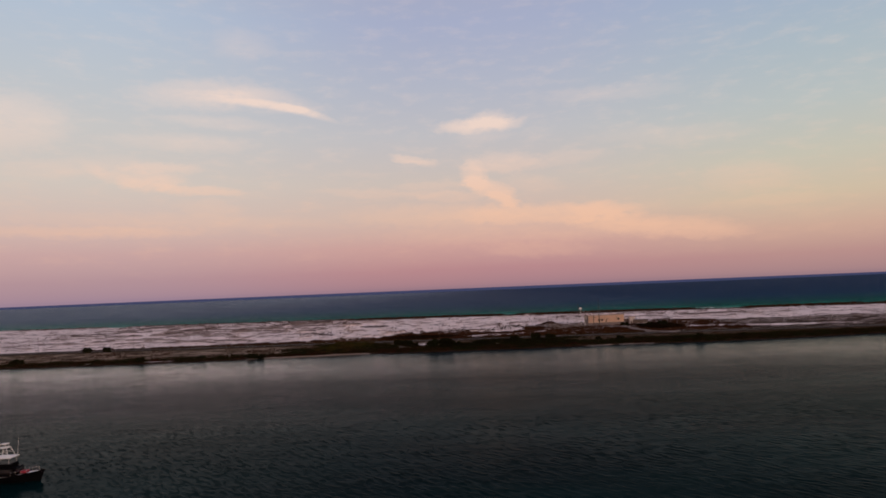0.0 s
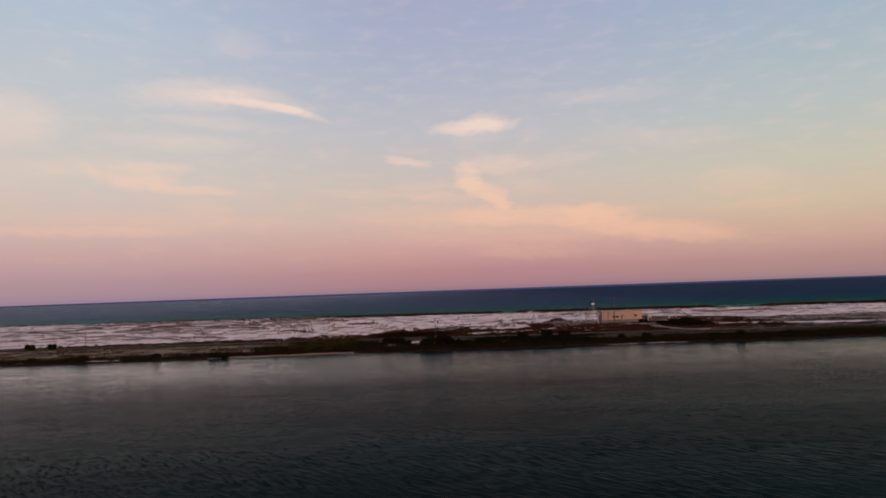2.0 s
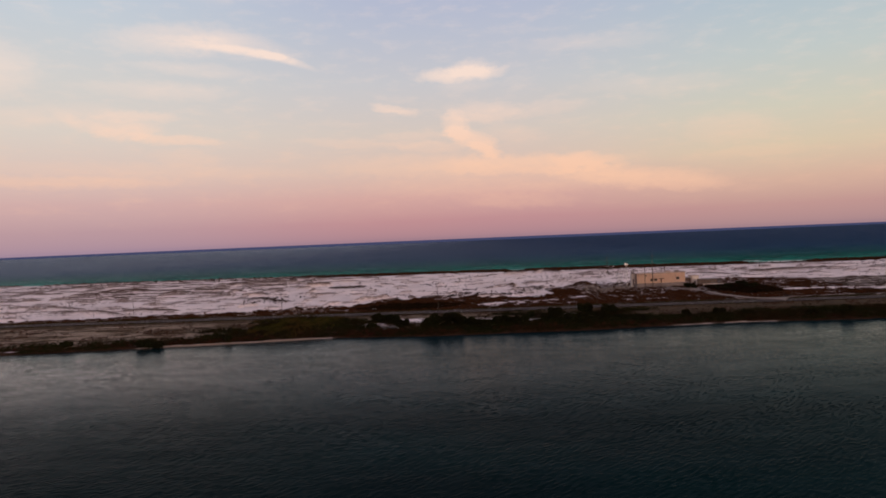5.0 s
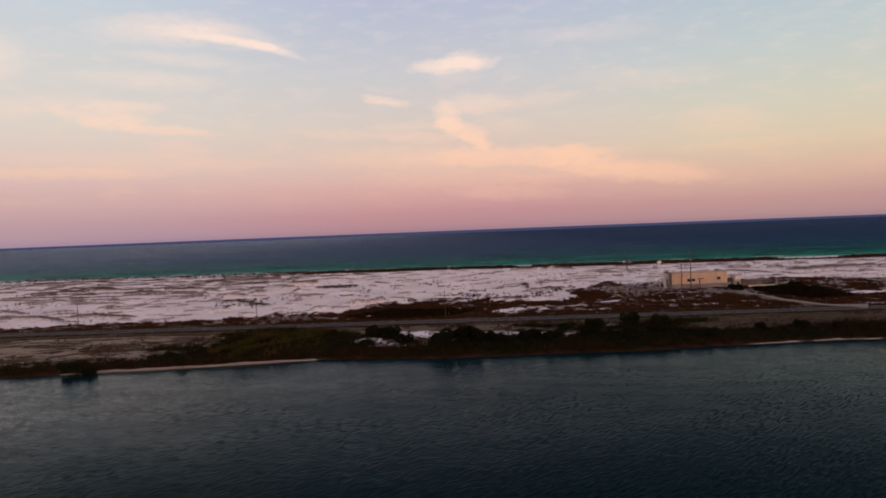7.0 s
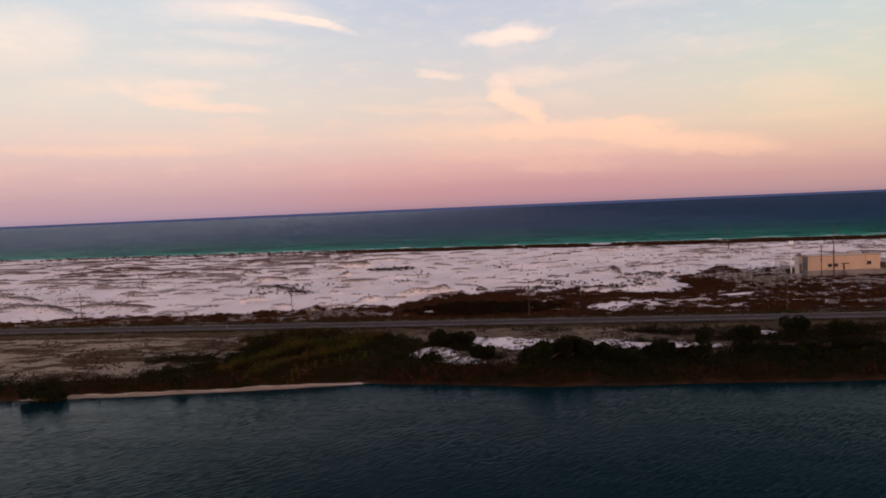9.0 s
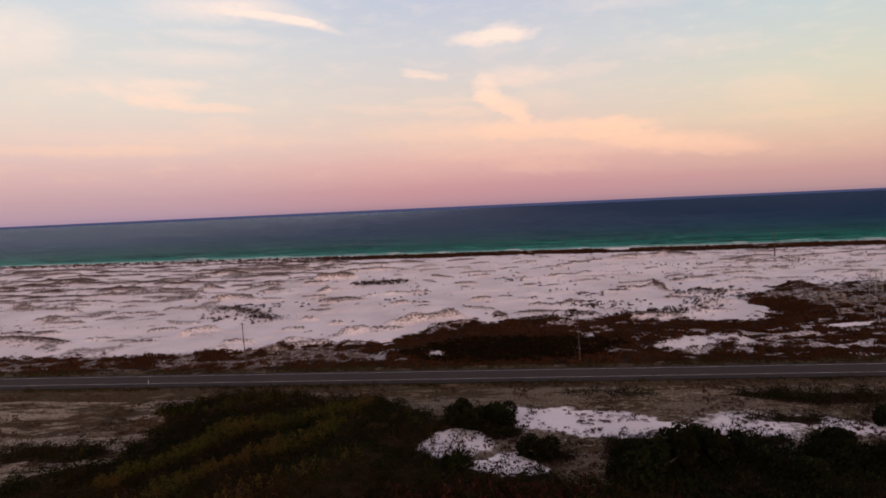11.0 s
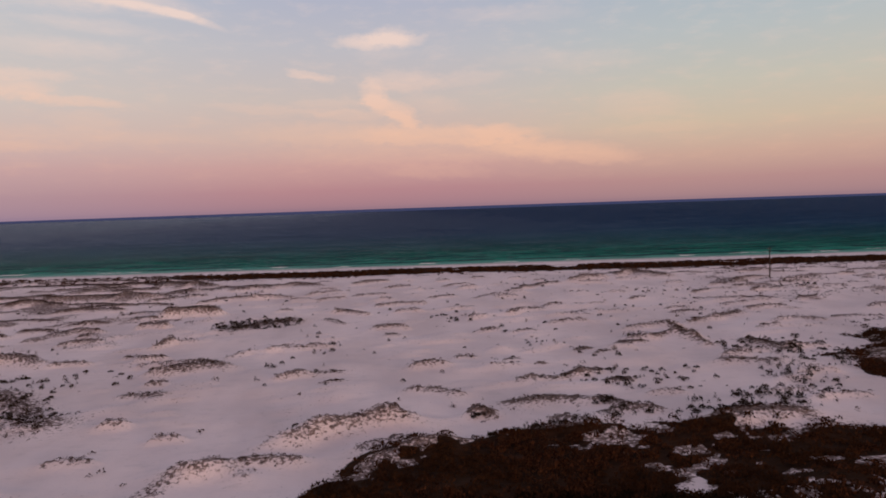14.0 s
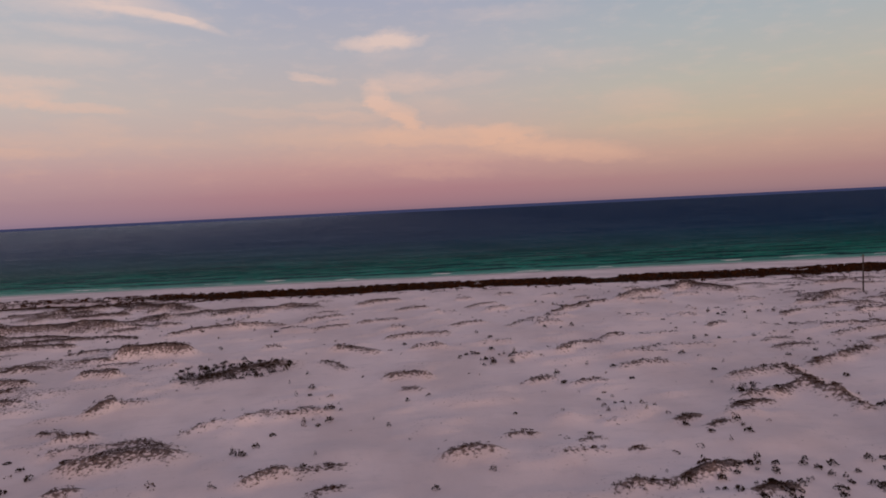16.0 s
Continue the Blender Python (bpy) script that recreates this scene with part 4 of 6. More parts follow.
def paint_ground():
    """What covers the sand: scrub litter, thin turf, wet sand; also shading painted on the mounds and the berm."""
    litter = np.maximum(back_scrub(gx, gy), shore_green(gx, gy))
    r = gy - ridge_line(gx)
    dark = smooth(gx, -130, -20) * 0.5 + 0.5
    litter = np.maximum(litter, dark * 1.1 * np.exp(-((r + 3) / 9) ** 2) * smooth(value_noise(gx, gy, 12, 14), 0.15, 0.35))
    hum = value_noise(gx, gy * 1.5, 11, 7, 3)
    far = np.maximum(smooth(gx, -45, -110), smooth(gx, 90, 140))
    caps = 0.58 * smooth(hum, 0.54, 0.7) * (0.25 + 0.75 * far) * smooth(gy - road_mid(gx), 14, 30) * smooth(r, 2, -6)
    top = scrub_edge(gx, gy)
    zone = smooth(gy, top + 4, top - 4) * smooth(gy - road_mid(gx), 6, 9)
    caps = np.maximum(caps, zone * (0.56 - 0.34 * open_sand(gx, gy) - 0.1 * smooth(gx, 60, 90)))
    # mounds: plant cover, and the soft shading of their slopes painted brown
    for m in MOUNDS:
        x0, y0, x1, y1, w, _, k = m
        near = (gx > min(x0, x1) - 2 * w) & (gx < max(x0, x1) + 2 * w) & (gy > min(y0, y1) - 2 * w) & (gy < max(y0, y1) + 2 * w)
        d = along(gx[near], gy[near], m)
        litter[near] = np.maximum(litter[near], 0.62 * k * np.exp(-d * d * 2.2))
        caps[near] = np.maximum(caps[near], 0.86 * math.sqrt(k) * np.exp(-d * d * 1.0))
    litter = np.maximum(litter, 1.2 * np.exp(-along(gx, gy, (118, 216, 120.5, 190, 2.4)) ** 2))      # shade of a hollow in the berm, painted as dark ground
    s, back = gy - sound_shore(gx), gy - road_mid(gx)
    turf = smooth(s, 1.5, 6) * smooth(back, -6.2, -6.8) * (0.76 - 0.10 * smooth(value_noise(gx * 0.4, gy, 6, 85, 3), 0.5, 0.62) * smooth(back, -9, -13))
    turf = np.maximum(turf, smooth(back, 3, 4) * smooth(back, 13, 9) * 0.9)
    turf = np.maximum(turf, smooth(back, -3, -4) * smooth(back, -13 - 4 * smooth(gx, -20, -50), -9 - 5 * smooth(gx, -20, -50)) * 0.95)
    east = smooth(gx, 70, 95) * smooth(gy, top + 4, top - 4) * smooth(gy - road_mid(gx), 5, 8) * (1 - 0.8 * open_sand(gx, gy))
    turf = np.maximum(turf, 0.52 * east)
    strip = smooth(gx, -10, -25) * smooth(gy, top + 3, top - 3) * smooth(gy - road_mid(gx), 5, 8) * (1 - open_sand(gx, gy))
    turf = np.maximum(turf, 0.55 * strip)
    bare = shore_bare(gx, gy)
    turf = turf * (1 - bare)
    taper = np.maximum(smooth(np.abs(gx + 48), 40, 18), 0.25 * smooth(np.abs(gx - 125), 34, 10))
    lip = 1.5 * taper * (0.3 + 0.9 * value_noise(gx, gx * 0, 7, 86, 3))                  # width of the bare sand at the sound's edge
    edge_sand = smooth(s, lip + 0.35, lip - 0.15) * smooth(lip, 0.1, 0.35) * (gy < 100)
    litter = np.maximum(litter, smooth(s, 3.5, 1.5) * (gy < 100)) * (1 - edge_sand)
    damp = np.where(gy > 430, smooth(gy - beach_edge(gx), -9, -1), edge_sand)
    col = np.stack([litter, turf, damp, np.ones_like(gx)], -1).astype(np.float32)
    a = ground.data.color_attributes.new("cover", "FLOAT_COLOR", "POINT")
    a.data.foreach_set("color", col.ravel())
    c = ground.data.attributes.new("caps", "FLOAT", "POINT")
    c.data.foreach_set("value", caps.astype(np.float32))


paint_ground()


def swell(x, y):
    off = y - beach_edge(x)
    wob = value_noise(x, y, 40, 15, 2)
    a = 0.6 * smooth(off, -2, 8) * smooth(off, 190, 70)
    ph = off / 11 + wob * 2.2
    crest = (0.5 + 0.5 * np.sin(ph * 2 * math.pi)) ** 3
    return a * crest * (0.3 + 0.9 * value_noise(x, y * 3, 30, 16, 2))


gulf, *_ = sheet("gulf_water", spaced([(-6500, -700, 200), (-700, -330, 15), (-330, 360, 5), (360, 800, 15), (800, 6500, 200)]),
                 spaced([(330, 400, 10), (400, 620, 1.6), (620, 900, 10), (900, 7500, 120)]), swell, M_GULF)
tagged(gulf, "green to dark blue gulf water off the beach", "water", kind="structure")
sound, *_ = sheet("sound_water", spaced([(-3000, 3000, 200)]), spaced([(-2500, 0, 100), (0, 95, 5)]), lambda x, y: x * 0, M_SOUND)
tagged(sound, "dark rippled water of the sound", "water", kind="structure")


def ribbon(name, off0, off1, x0, x1, z, material, step=4.0, mid=road_mid, parent=None):
    xs = np.linspace(x0, x1, max(2, int((x1 - x0) / step)))
    y = mid(xs)
    verts = []
    for a, b in zip(xs, y):
        verts += [(a, b + off0, z), (a, b + off1, z), (a, b + off0, z - 0.12), (a, b + off1, z - 0.12)]
    faces = []
    for i in range(len(xs) - 1):
        k = i * 4
        faces += [(k, k + 4, k + 5, k + 1), (k + 2, k + 6, k + 4, k), (k + 1, k + 5, k + 7, k + 3)]
    return link_mesh(name, verts, faces, material, parent)


road = ribbon("road", -4.0, 3.6, -900, 900, 1.80, M_ASPHALT)
tagged(road, "two-lane grey asphalt coast road with white edge lines", "road", kind="structure")
ribbon("shoulder", -5.9, -4.0, -900, 900, 1.785, M_SHOULDER, parent=road)["label"] = "darker paved shoulder"
ribbon("shoulder", 3.6, 4.4, -900, 900, 1.785, M_SHOULDER, parent=road)["label"] = "darker paved shoulder"
ribbon("edge_line", -3.03, -2.91, -900, 900, 1.806, M_LINE, parent=road)
ribbon("edge_line", 2.91, 3.03, -900, 900, 1.806, M_LINE, parent=road)


# ---------------------------------------------------------------- growth
RNG = np.random.default_rng(7)


def scatter(count, x0, x1, y0, y1, density):
    """Random places kept by a density in 0..1."""
    x, y = RNG.uniform(x0, x1, count), RNG.uniform(y0, y1, count)
    keep = RNG.random(count) < density(x, y)
    return x[keep], y[keep]


def growth(name, x, y, radius, tall, leaves, material, label, category, leaf=0.4, upright=0.4, low=0.55):
    """Low clumps, each a dome of many small leaves; one object for what nobody could count."""
    n = len(x)
    z = height(x, y)
    r = radius * RNG.uniform(low, 1.4, n) ** 1.3
    h = tall * RNG.uniform(0.5, 1.4, n) * (0.25 + 1.5 * value_noise(x, y, 9, 77, 2))
    k = n * leaves
    a = RNG.uniform(0, 2 * math.pi, k)
    q = np.sqrt(RNG.random(k))
    R_, H_ = np.repeat(r, leaves), np.repeat(h, leaves)
    rise = np.sqrt(np.clip(1 - q * q, 0, 1)) * RNG.uniform(0.25, 1.0, k)
    base = np.stack([np.repeat(x, leaves) + np.cos(a) * q * R_, np.repeat(y, leaves) + np.sin(a) * q * R_, np.repeat(z, leaves) + rise * H_ - 0.03], -1)
    s = (leaf * R_ * RNG.uniform(0.6, 1.3, k))[:, None]
    up = RNG.normal(0, 1, (k, 3)) * (1 - upright)
    up[:, 2] = np.abs(up[:, 2]) + upright
    up /= np.linalg.norm(up, axis=1)[:, None]
    side = np.cross(up, RNG.normal(0, 1, (k, 3)))
    side /= np.linalg.norm(side, axis=1)[:, None] + 1e-6
    co = np.stack([base - side * s * 0.55, base + side * s * 0.55, base + up * s * 1.25], 1).reshape(-1, 3)
    ob = fast_mesh(name, co, np.arange(k * 3), 3, material)
    return tagged(ob, label, category, kind="stuff")


def build_growth():
    x, y = scatter(46000, -230, 230, 120, 242, lambda a, b: back_scrub(a, b))
    growth("brown_scrub", x, y, 0.85, 0.6, 34, M_SCRUB, "low reddish-brown scrub behind the road", "scrub", 0.26)
    def thicket(a, b):
        s = b - sound_shore(a)
        k = smooth(a, 14, 22) * smooth(a, 110, 90) * smooth(s, 3, 6.5) * smooth(s, 25, 18)
        return k * smooth(value_noise(a, b * 1.3, 8, 78, 3), 0.46, 0.58) * (1 - shore_bare(a, b))
    x, y = scatter(6500, 8, 106, 52, 84, thicket)
    growth("dark_thicket", x, y, 1.1, 1.35, 50, M_BUSH, "near-black evergreen thicket along the sound's shore", "scrub", 0.2)
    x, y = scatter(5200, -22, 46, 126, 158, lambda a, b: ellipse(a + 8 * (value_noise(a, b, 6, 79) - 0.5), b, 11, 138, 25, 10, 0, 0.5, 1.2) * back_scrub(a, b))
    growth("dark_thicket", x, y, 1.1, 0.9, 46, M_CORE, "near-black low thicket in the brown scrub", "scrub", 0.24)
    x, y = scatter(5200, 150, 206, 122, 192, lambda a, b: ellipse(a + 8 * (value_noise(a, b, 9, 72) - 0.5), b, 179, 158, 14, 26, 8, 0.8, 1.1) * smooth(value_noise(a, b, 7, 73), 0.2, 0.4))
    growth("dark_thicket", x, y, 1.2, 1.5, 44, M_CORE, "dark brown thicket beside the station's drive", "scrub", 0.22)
    x, y = scatter(46000, -230, 300, 50, 112, lambda a, b: shore_green(a, b) * (1 - 0.75 * thicket(a, b)))
    growth("green_scrub", x, y, 0.9, 1.5, 44, M_GREEN, "dense dark green scrub along the sound's shore", "scrub", 0.17)
    # reeds in bands at the water's edge and through the green
    def reeds(a, b):
        s = b - sound_shore(a)
        band = smooth(s, 0.6, 1.6) * smooth(s, 8, 4) * smooth(value_noise(a, b, 12, 41), 0.40, 0.55)
        share = np.interp(a, (-110, -80, -60, -42, -38, -14, -10, 16, 20, 60, 110, 160), (0.3, 0.6, 0.8, 0.8, 0.4, 0.3, 0.9, 0.9, 0.5, 0.55, 0.35, 0.15))
        return np.maximum(band * share, 0.8 * ellipse(a, b, 3, 61.5, 14, 4))
    x, y = scatter(60000, -260, 300, 50, 100, reeds)
    growth("shore_reeds", x, y, 0.34, 1.35, 22, M_REED, "rusty brown reeds at the water's edge", "reeds", 0.55, 0.8)

    def grass_bands(a, b):
        a2, b2 = a + (value_noise(a, b, 5, 44, 2) - 0.5) * 3, b + (value_noise(a, b, 5, 45, 2) - 0.5) * 3
        rows = 0
        for pts in RIDGES[:2]:
            rows = np.maximum(rows, smooth(ridge_dist(a2, b2 + 0.8, pts), 1.5, 0.5))
        for pts in RIDGES[2:]:
            rows = np.maximum(rows, 0.12 * smooth(ridge_dist(a2, b2 + 0.8, pts), 1.5, 0.5))
        wild = smooth(value_noise(a, b * 1.5, 10, 43, 3), 0.55, 0.68) * smooth(b - sound_shore(a), 4, 9) * (a > -60) * 0.03
        return np.maximum(rows, wild * shore_green(a, b))
    x, y = scatter(34000, -62, 6, 54, 106, grass_bands)
    growth("tall_grass", x, y, 0.34, 1.7, 26, M_OLIVE, "olive tall grass among the shore scrub", "grass", 0.42, 0.8)
    # sparse grass tufts over the turf and on the bare patches
    def turf(a, b):
        s, back = b - sound_shore(a), b - road_mid(a)
        return smooth(s, 2, 5) * smooth(back, -6.5, -8) * smooth(value_noise(a, b, 7, 51, 4), 0.45, 0.65) * 0.6
    x, y = scatter(36000, -260, 300, 52, 112, turf)
    growth("turf_tufts", x, y, 0.38, 0.3, 9, M_DUNEVEG, "dry brown grass tufts on the roadside turf", "grass", 0.6, 0.6)
    def verge(a, b):
        back = b - road_mid(a)
        edge = np.maximum(smooth(np.abs(back + 6.9), 1.4, 0.5), smooth(np.abs(back - 5.6), 1.6, 0.6))
        wide = np.maximum(smooth(np.abs(back - 7.5), 3.4, 1.0) * 0.8, edge)
        return wide * (0.25 + 0.75 * smooth(value_noise(a, b, 10, 55, 3), 0.38, 0.55))
    x, y = scatter(60000, -260, 260, 92, 150, verge)
    growth("verge_grass", x, y, 0.42, 0.35, 12, M_VERGE, "dark grass along the edges of the road", "grass", 0.45, 0.7)
    # tufts on the blown sand by the sound
    x, y = scatter(5000, -14, 44, 68, 100, lambda a, b: 0.42 * shore_bare(a, b) * smooth(value_noise(a, b, 3, 57), 0.4, 0.6))
    growth("sand_tufts", x, y, 0.34, 0.35, 16, M_DUNEVEG, "small dark tufts on blown white sand", "grass", 0.4)
    # plants on the hummocks; on bare crests they stand in for a shadow line
    xs, ys = [], []
    for m in MOUNDS:
        x0, y0, x1, y1, w, _, k = m
        span = math.hypot(x1 - x0, y1 - y0)
        c = int((span + w) * (2.4 + 3.2 * w) * k) + 1
        t = RNG.uniform(-0.08, 1.08, c)
        crest = RNG.random(c) < 0.62
        v = np.where(crest, RNG.normal(0.0, 0.22 * w, c), RNG.normal(-0.5 * w, 0.45 * w, c))
        xs.append(x0 + (x1 - x0) * t + RNG.normal(0, 0.2 * w, c))
        ys.append(y0 + (y1 - y0) * t - 0.12 * span * (2 * t - 1) ** 2 + v)
    growth("hummock_plants", np.concatenate(xs), np.concatenate(ys), 0.30, 0.26, 12, M_DUNEVEG, "dark grey-brown dune plants on low hummocks", "plants", 0.36, low=0.35)
    # single shrubs in loose groups on the open sand
    xs, ys = [], []
    for cx, cy, rx, ry, c in ((-39.5, 276, 13, 8, 130), (-47, 268, 5, 4, 30), (18, 270, 8, 7, 22), (-17, 238, 5, 6, 8), (-28, 222, 5, 4, 6), (60, 334, 9, 8, 14), (33, 230, 6, 9, 10), (43, 217, 5, 8, 9),
                              (46, 196, 12, 9, 55), (33, 201, 9, 6, 14), (52, 176, 12, 5, 34), (8.6, 178.5, 1.2, 0.6, 6), (-20, 178, 0.9, 0.5, 4), (-16.3, 203.8, 0.4, 0.3, 2), (-30, 210, 0.4, 0.3, 2),
                              (30.6, 181.6, 1.6, 0.8, 7), (32, 174.8, 4, 2.5, 9), (94, 299, 8, 3, 5), (107, 355, 8, 6, 12), (148, 301, 8, 6, 12), (65, 233, 10, 4, 16), (82, 214, 14, 8, 60), (84, 202, 12, 8, 50),
                              (12, 170, 5, 2, 16), (20, 171, 5, 2, 16), (-65, 310, 6, 4, 16), (-100, 250, 20, 14, 18), (-66, 224, 14, 10, 14), (20, 240, 60, 60, 40), (70, 290, 50, 60, 40), (-90, 330, 60, 40, 50), (-77, 209, 14, 19, 90), (-66, 192, 7, 8, 30), (47, 173, 8, 2.5, 24), (60, 178, 9, 7, 40), (72, 190, 6, 9, 34)):
        a, q = RNG.uniform(0, 2 * math.pi, c), np.sqrt(RNG.random(c))
        xs.append(cx + np.cos(a) * q * rx)
        ys.append(cy + np.sin(a) * q * ry)
    growth("dune_shrubs", np.concatenate(xs), np.concatenate(ys), 0.46, 0.8, 46, M_SHRUB, "small dark round shrubs standing apart on white sand", "shrubs", 0.36, low=0.5)
    # scattered tufts over the open dunes, thicker in places
    def dunes(a, b):
        r, back = b - ridge_line(a), b - road_mid(a)
        patchy = smooth(value_noise(a, b * 1.6, 17, 61, 4), 0.5, 0.72)
        far = smooth(np.abs(a + 20), 70, 170)
        hill = smooth(value_noise(a, b * 1.5, 11, 7, 3), 0.58, 0.72)
        streak = smooth(value_noise(a * 0.35, b, 12, 63, 3), 0.56, 0.68)
        return smooth(back, 14, 30) * smooth(r, 4, -4) * np.clip(0.006 + 0.05 * patchy + far * 0.45 * np.maximum(streak, hill), 0, 1)
    x, y = scatter(90000, -420, 480, 128, 425, dunes)
    growth("dune_tufts", x, y, 0.42, 0.46, 14, M_DUNEVEG, "scattered dark tufts on white sand", "plants", 0.36)
    # the dark belt on the outer dune
    def belt(a, b):
        r = b - ridge_line(a)
        thick = smooth(a, -120, -20) * 0.7 + 0.3
        gap = smooth(value_noise(a, a * 0, 35, 12), 0.2, 0.36) * (1 - 0.9 * ellipse(a, b, 300, 352, 24, 30))
        return np.exp(-((r + 3) / 7.0) ** 2) * gap * thick * smooth(value_noise(a, b, 9, 71), 0.1, 0.35)
    x, y = scatter(150000, -500, 560, 300, 500, belt)
    growth("dune_ridge_scrub", x, y, 0.8, 0.45, 12, M_SCRUB, "dark brown scrub along the outer dune", "scrub", 0.5)


build_growth()


# ---------------------------------------------------------------- things
def empty(name, x, y, z, turn=0.0):
    ob = new(name)
    ob.matrix_world = pose(x, y, z, 0, 0, turn)
    return ob


def utility_pole(x, y, tall=10.4, lean=0.0):
    """A weathered pole with a short crossarm, pins and a cap."""
    p = empty("utility_pole", x, y, height_at(x, y) - 0.05, 4)
    part("post", rod(bmesh.new(), (0, 0, -0.6), (lean, 0, tall), 0.13, 0.09, 10), M_POLE, p)
    part("crossarm", box(bmesh.new(), lean, 0.16, tall - 0.45, 0.8, 0.09, 0.1), M_POLE, p)
    for k in (-0.34, 0.34):
        part("insulator", rod(bmesh.new(), (lean + k, 0.16, tall - 0.39), (lean + k, 0.16, tall - 0.17), 0.05, 0.035, 8), M_STEEL, p)
    part("cap", rod(bmesh.new(), (lean, 0, tall), (lean, 0, tall + 0.06), 0.13, 0.05, 10), M_STEEL, p)
    return tagged(p, "weathered wooden utility pole beside the coast road", "pole", "roadside poles")


for px, py, ln in ((-260, 143.5, 0.0), (-190, 139.5, 0.1), (-121, 135, -0.12), (-49, 129.3, -0.35), (24, 125.1, -0.15), (96, 119.3, 0.05)):
    utility_pole(px, py, 10.4, ln)


def marker_post(x, y):
    p = empty("marker_post", x, y, height_at(x, y), 0)
    part("post", box(bmesh.new(), 0, 0, 0.5, 0.09, 0.06, 1.1, 0, 0.015), M_WHITEWALL, p)
    part("reflector", box(bmesh.new(), 0, -0.036, 0.92, 0.07, 0.012, 0.16), M_RED, p, "small red reflector")
    return tagged(p, "slim white roadside marker post", "post", "marker posts")


for px, py in ((-65.6, 136.0), (-65.7, 118.0), (171, 129), (182, 114)):
    marker_post(px, py)


def dune_pole():
    z = height_at(151, 320)
    p = empty("dune_pole", 151, 320, z - 0.05)
    part("post", rod(bmesh.new(), (0, 0, -0.5), (0, 0, 12.2), 0.26, 0.17, 10), M_DARKPOLE, p)
    part("crossarm", box(bmesh.new(), 0, 0.13, 11.6, 2.0, 0.1, 0.12), M_DARKPOLE, p)
    part("brace", rod(bmesh.new(), (-0.7, 0.13, 11.55), (0, 0.1, 10.9), 0.03, sides=6), M_STEEL, p)
    part("brace", rod(bmesh.new(), (0.7, 0.13, 11.55), (0, 0.1, 10.9), 0.03, sides=6), M_STEEL, p)
    tagged(p, "lone dark wooden pole on a dune near the beach", "pole")


dune_pole()


# the station: a tan block on a grey plinth, with wings
def wall_with_holes(bm, x0, x1, z0, z1, y, thick, holes):
    """One wall along x with openings (xa, xb, za, zb) right through it."""
    xs = sorted({x0, x1, *[h[0] for h in holes], *[h[1] for h in holes]})
    zs = sorted({z0, z1, *[h[2] for h in holes], *[h[3] for h in holes]})
    grid = {(i, j): bm.verts.new((x, y - thick / 2, z)) for i, x in enumerate(xs) for j, z in enumerate(zs)}
    for i in range(len(xs) - 1):
        for j in range(len(zs) - 1):
            mx, mz = (xs[i] + xs[i + 1]) / 2, (zs[j] + zs[j + 1]) / 2
            if not any(h[0] < mx < h[1] and h[2] < mz < h[3] for h in holes):
                bm.faces.new((grid[i, j], grid[i + 1, j], grid[i + 1, j + 1], grid[i, j + 1]))
    bmesh.ops.solidify(bm, geom=list(bm.faces), thickness=thick)
    bmesh.ops.recalc_face_normals(bm, faces=list(bm.faces))
    return bm


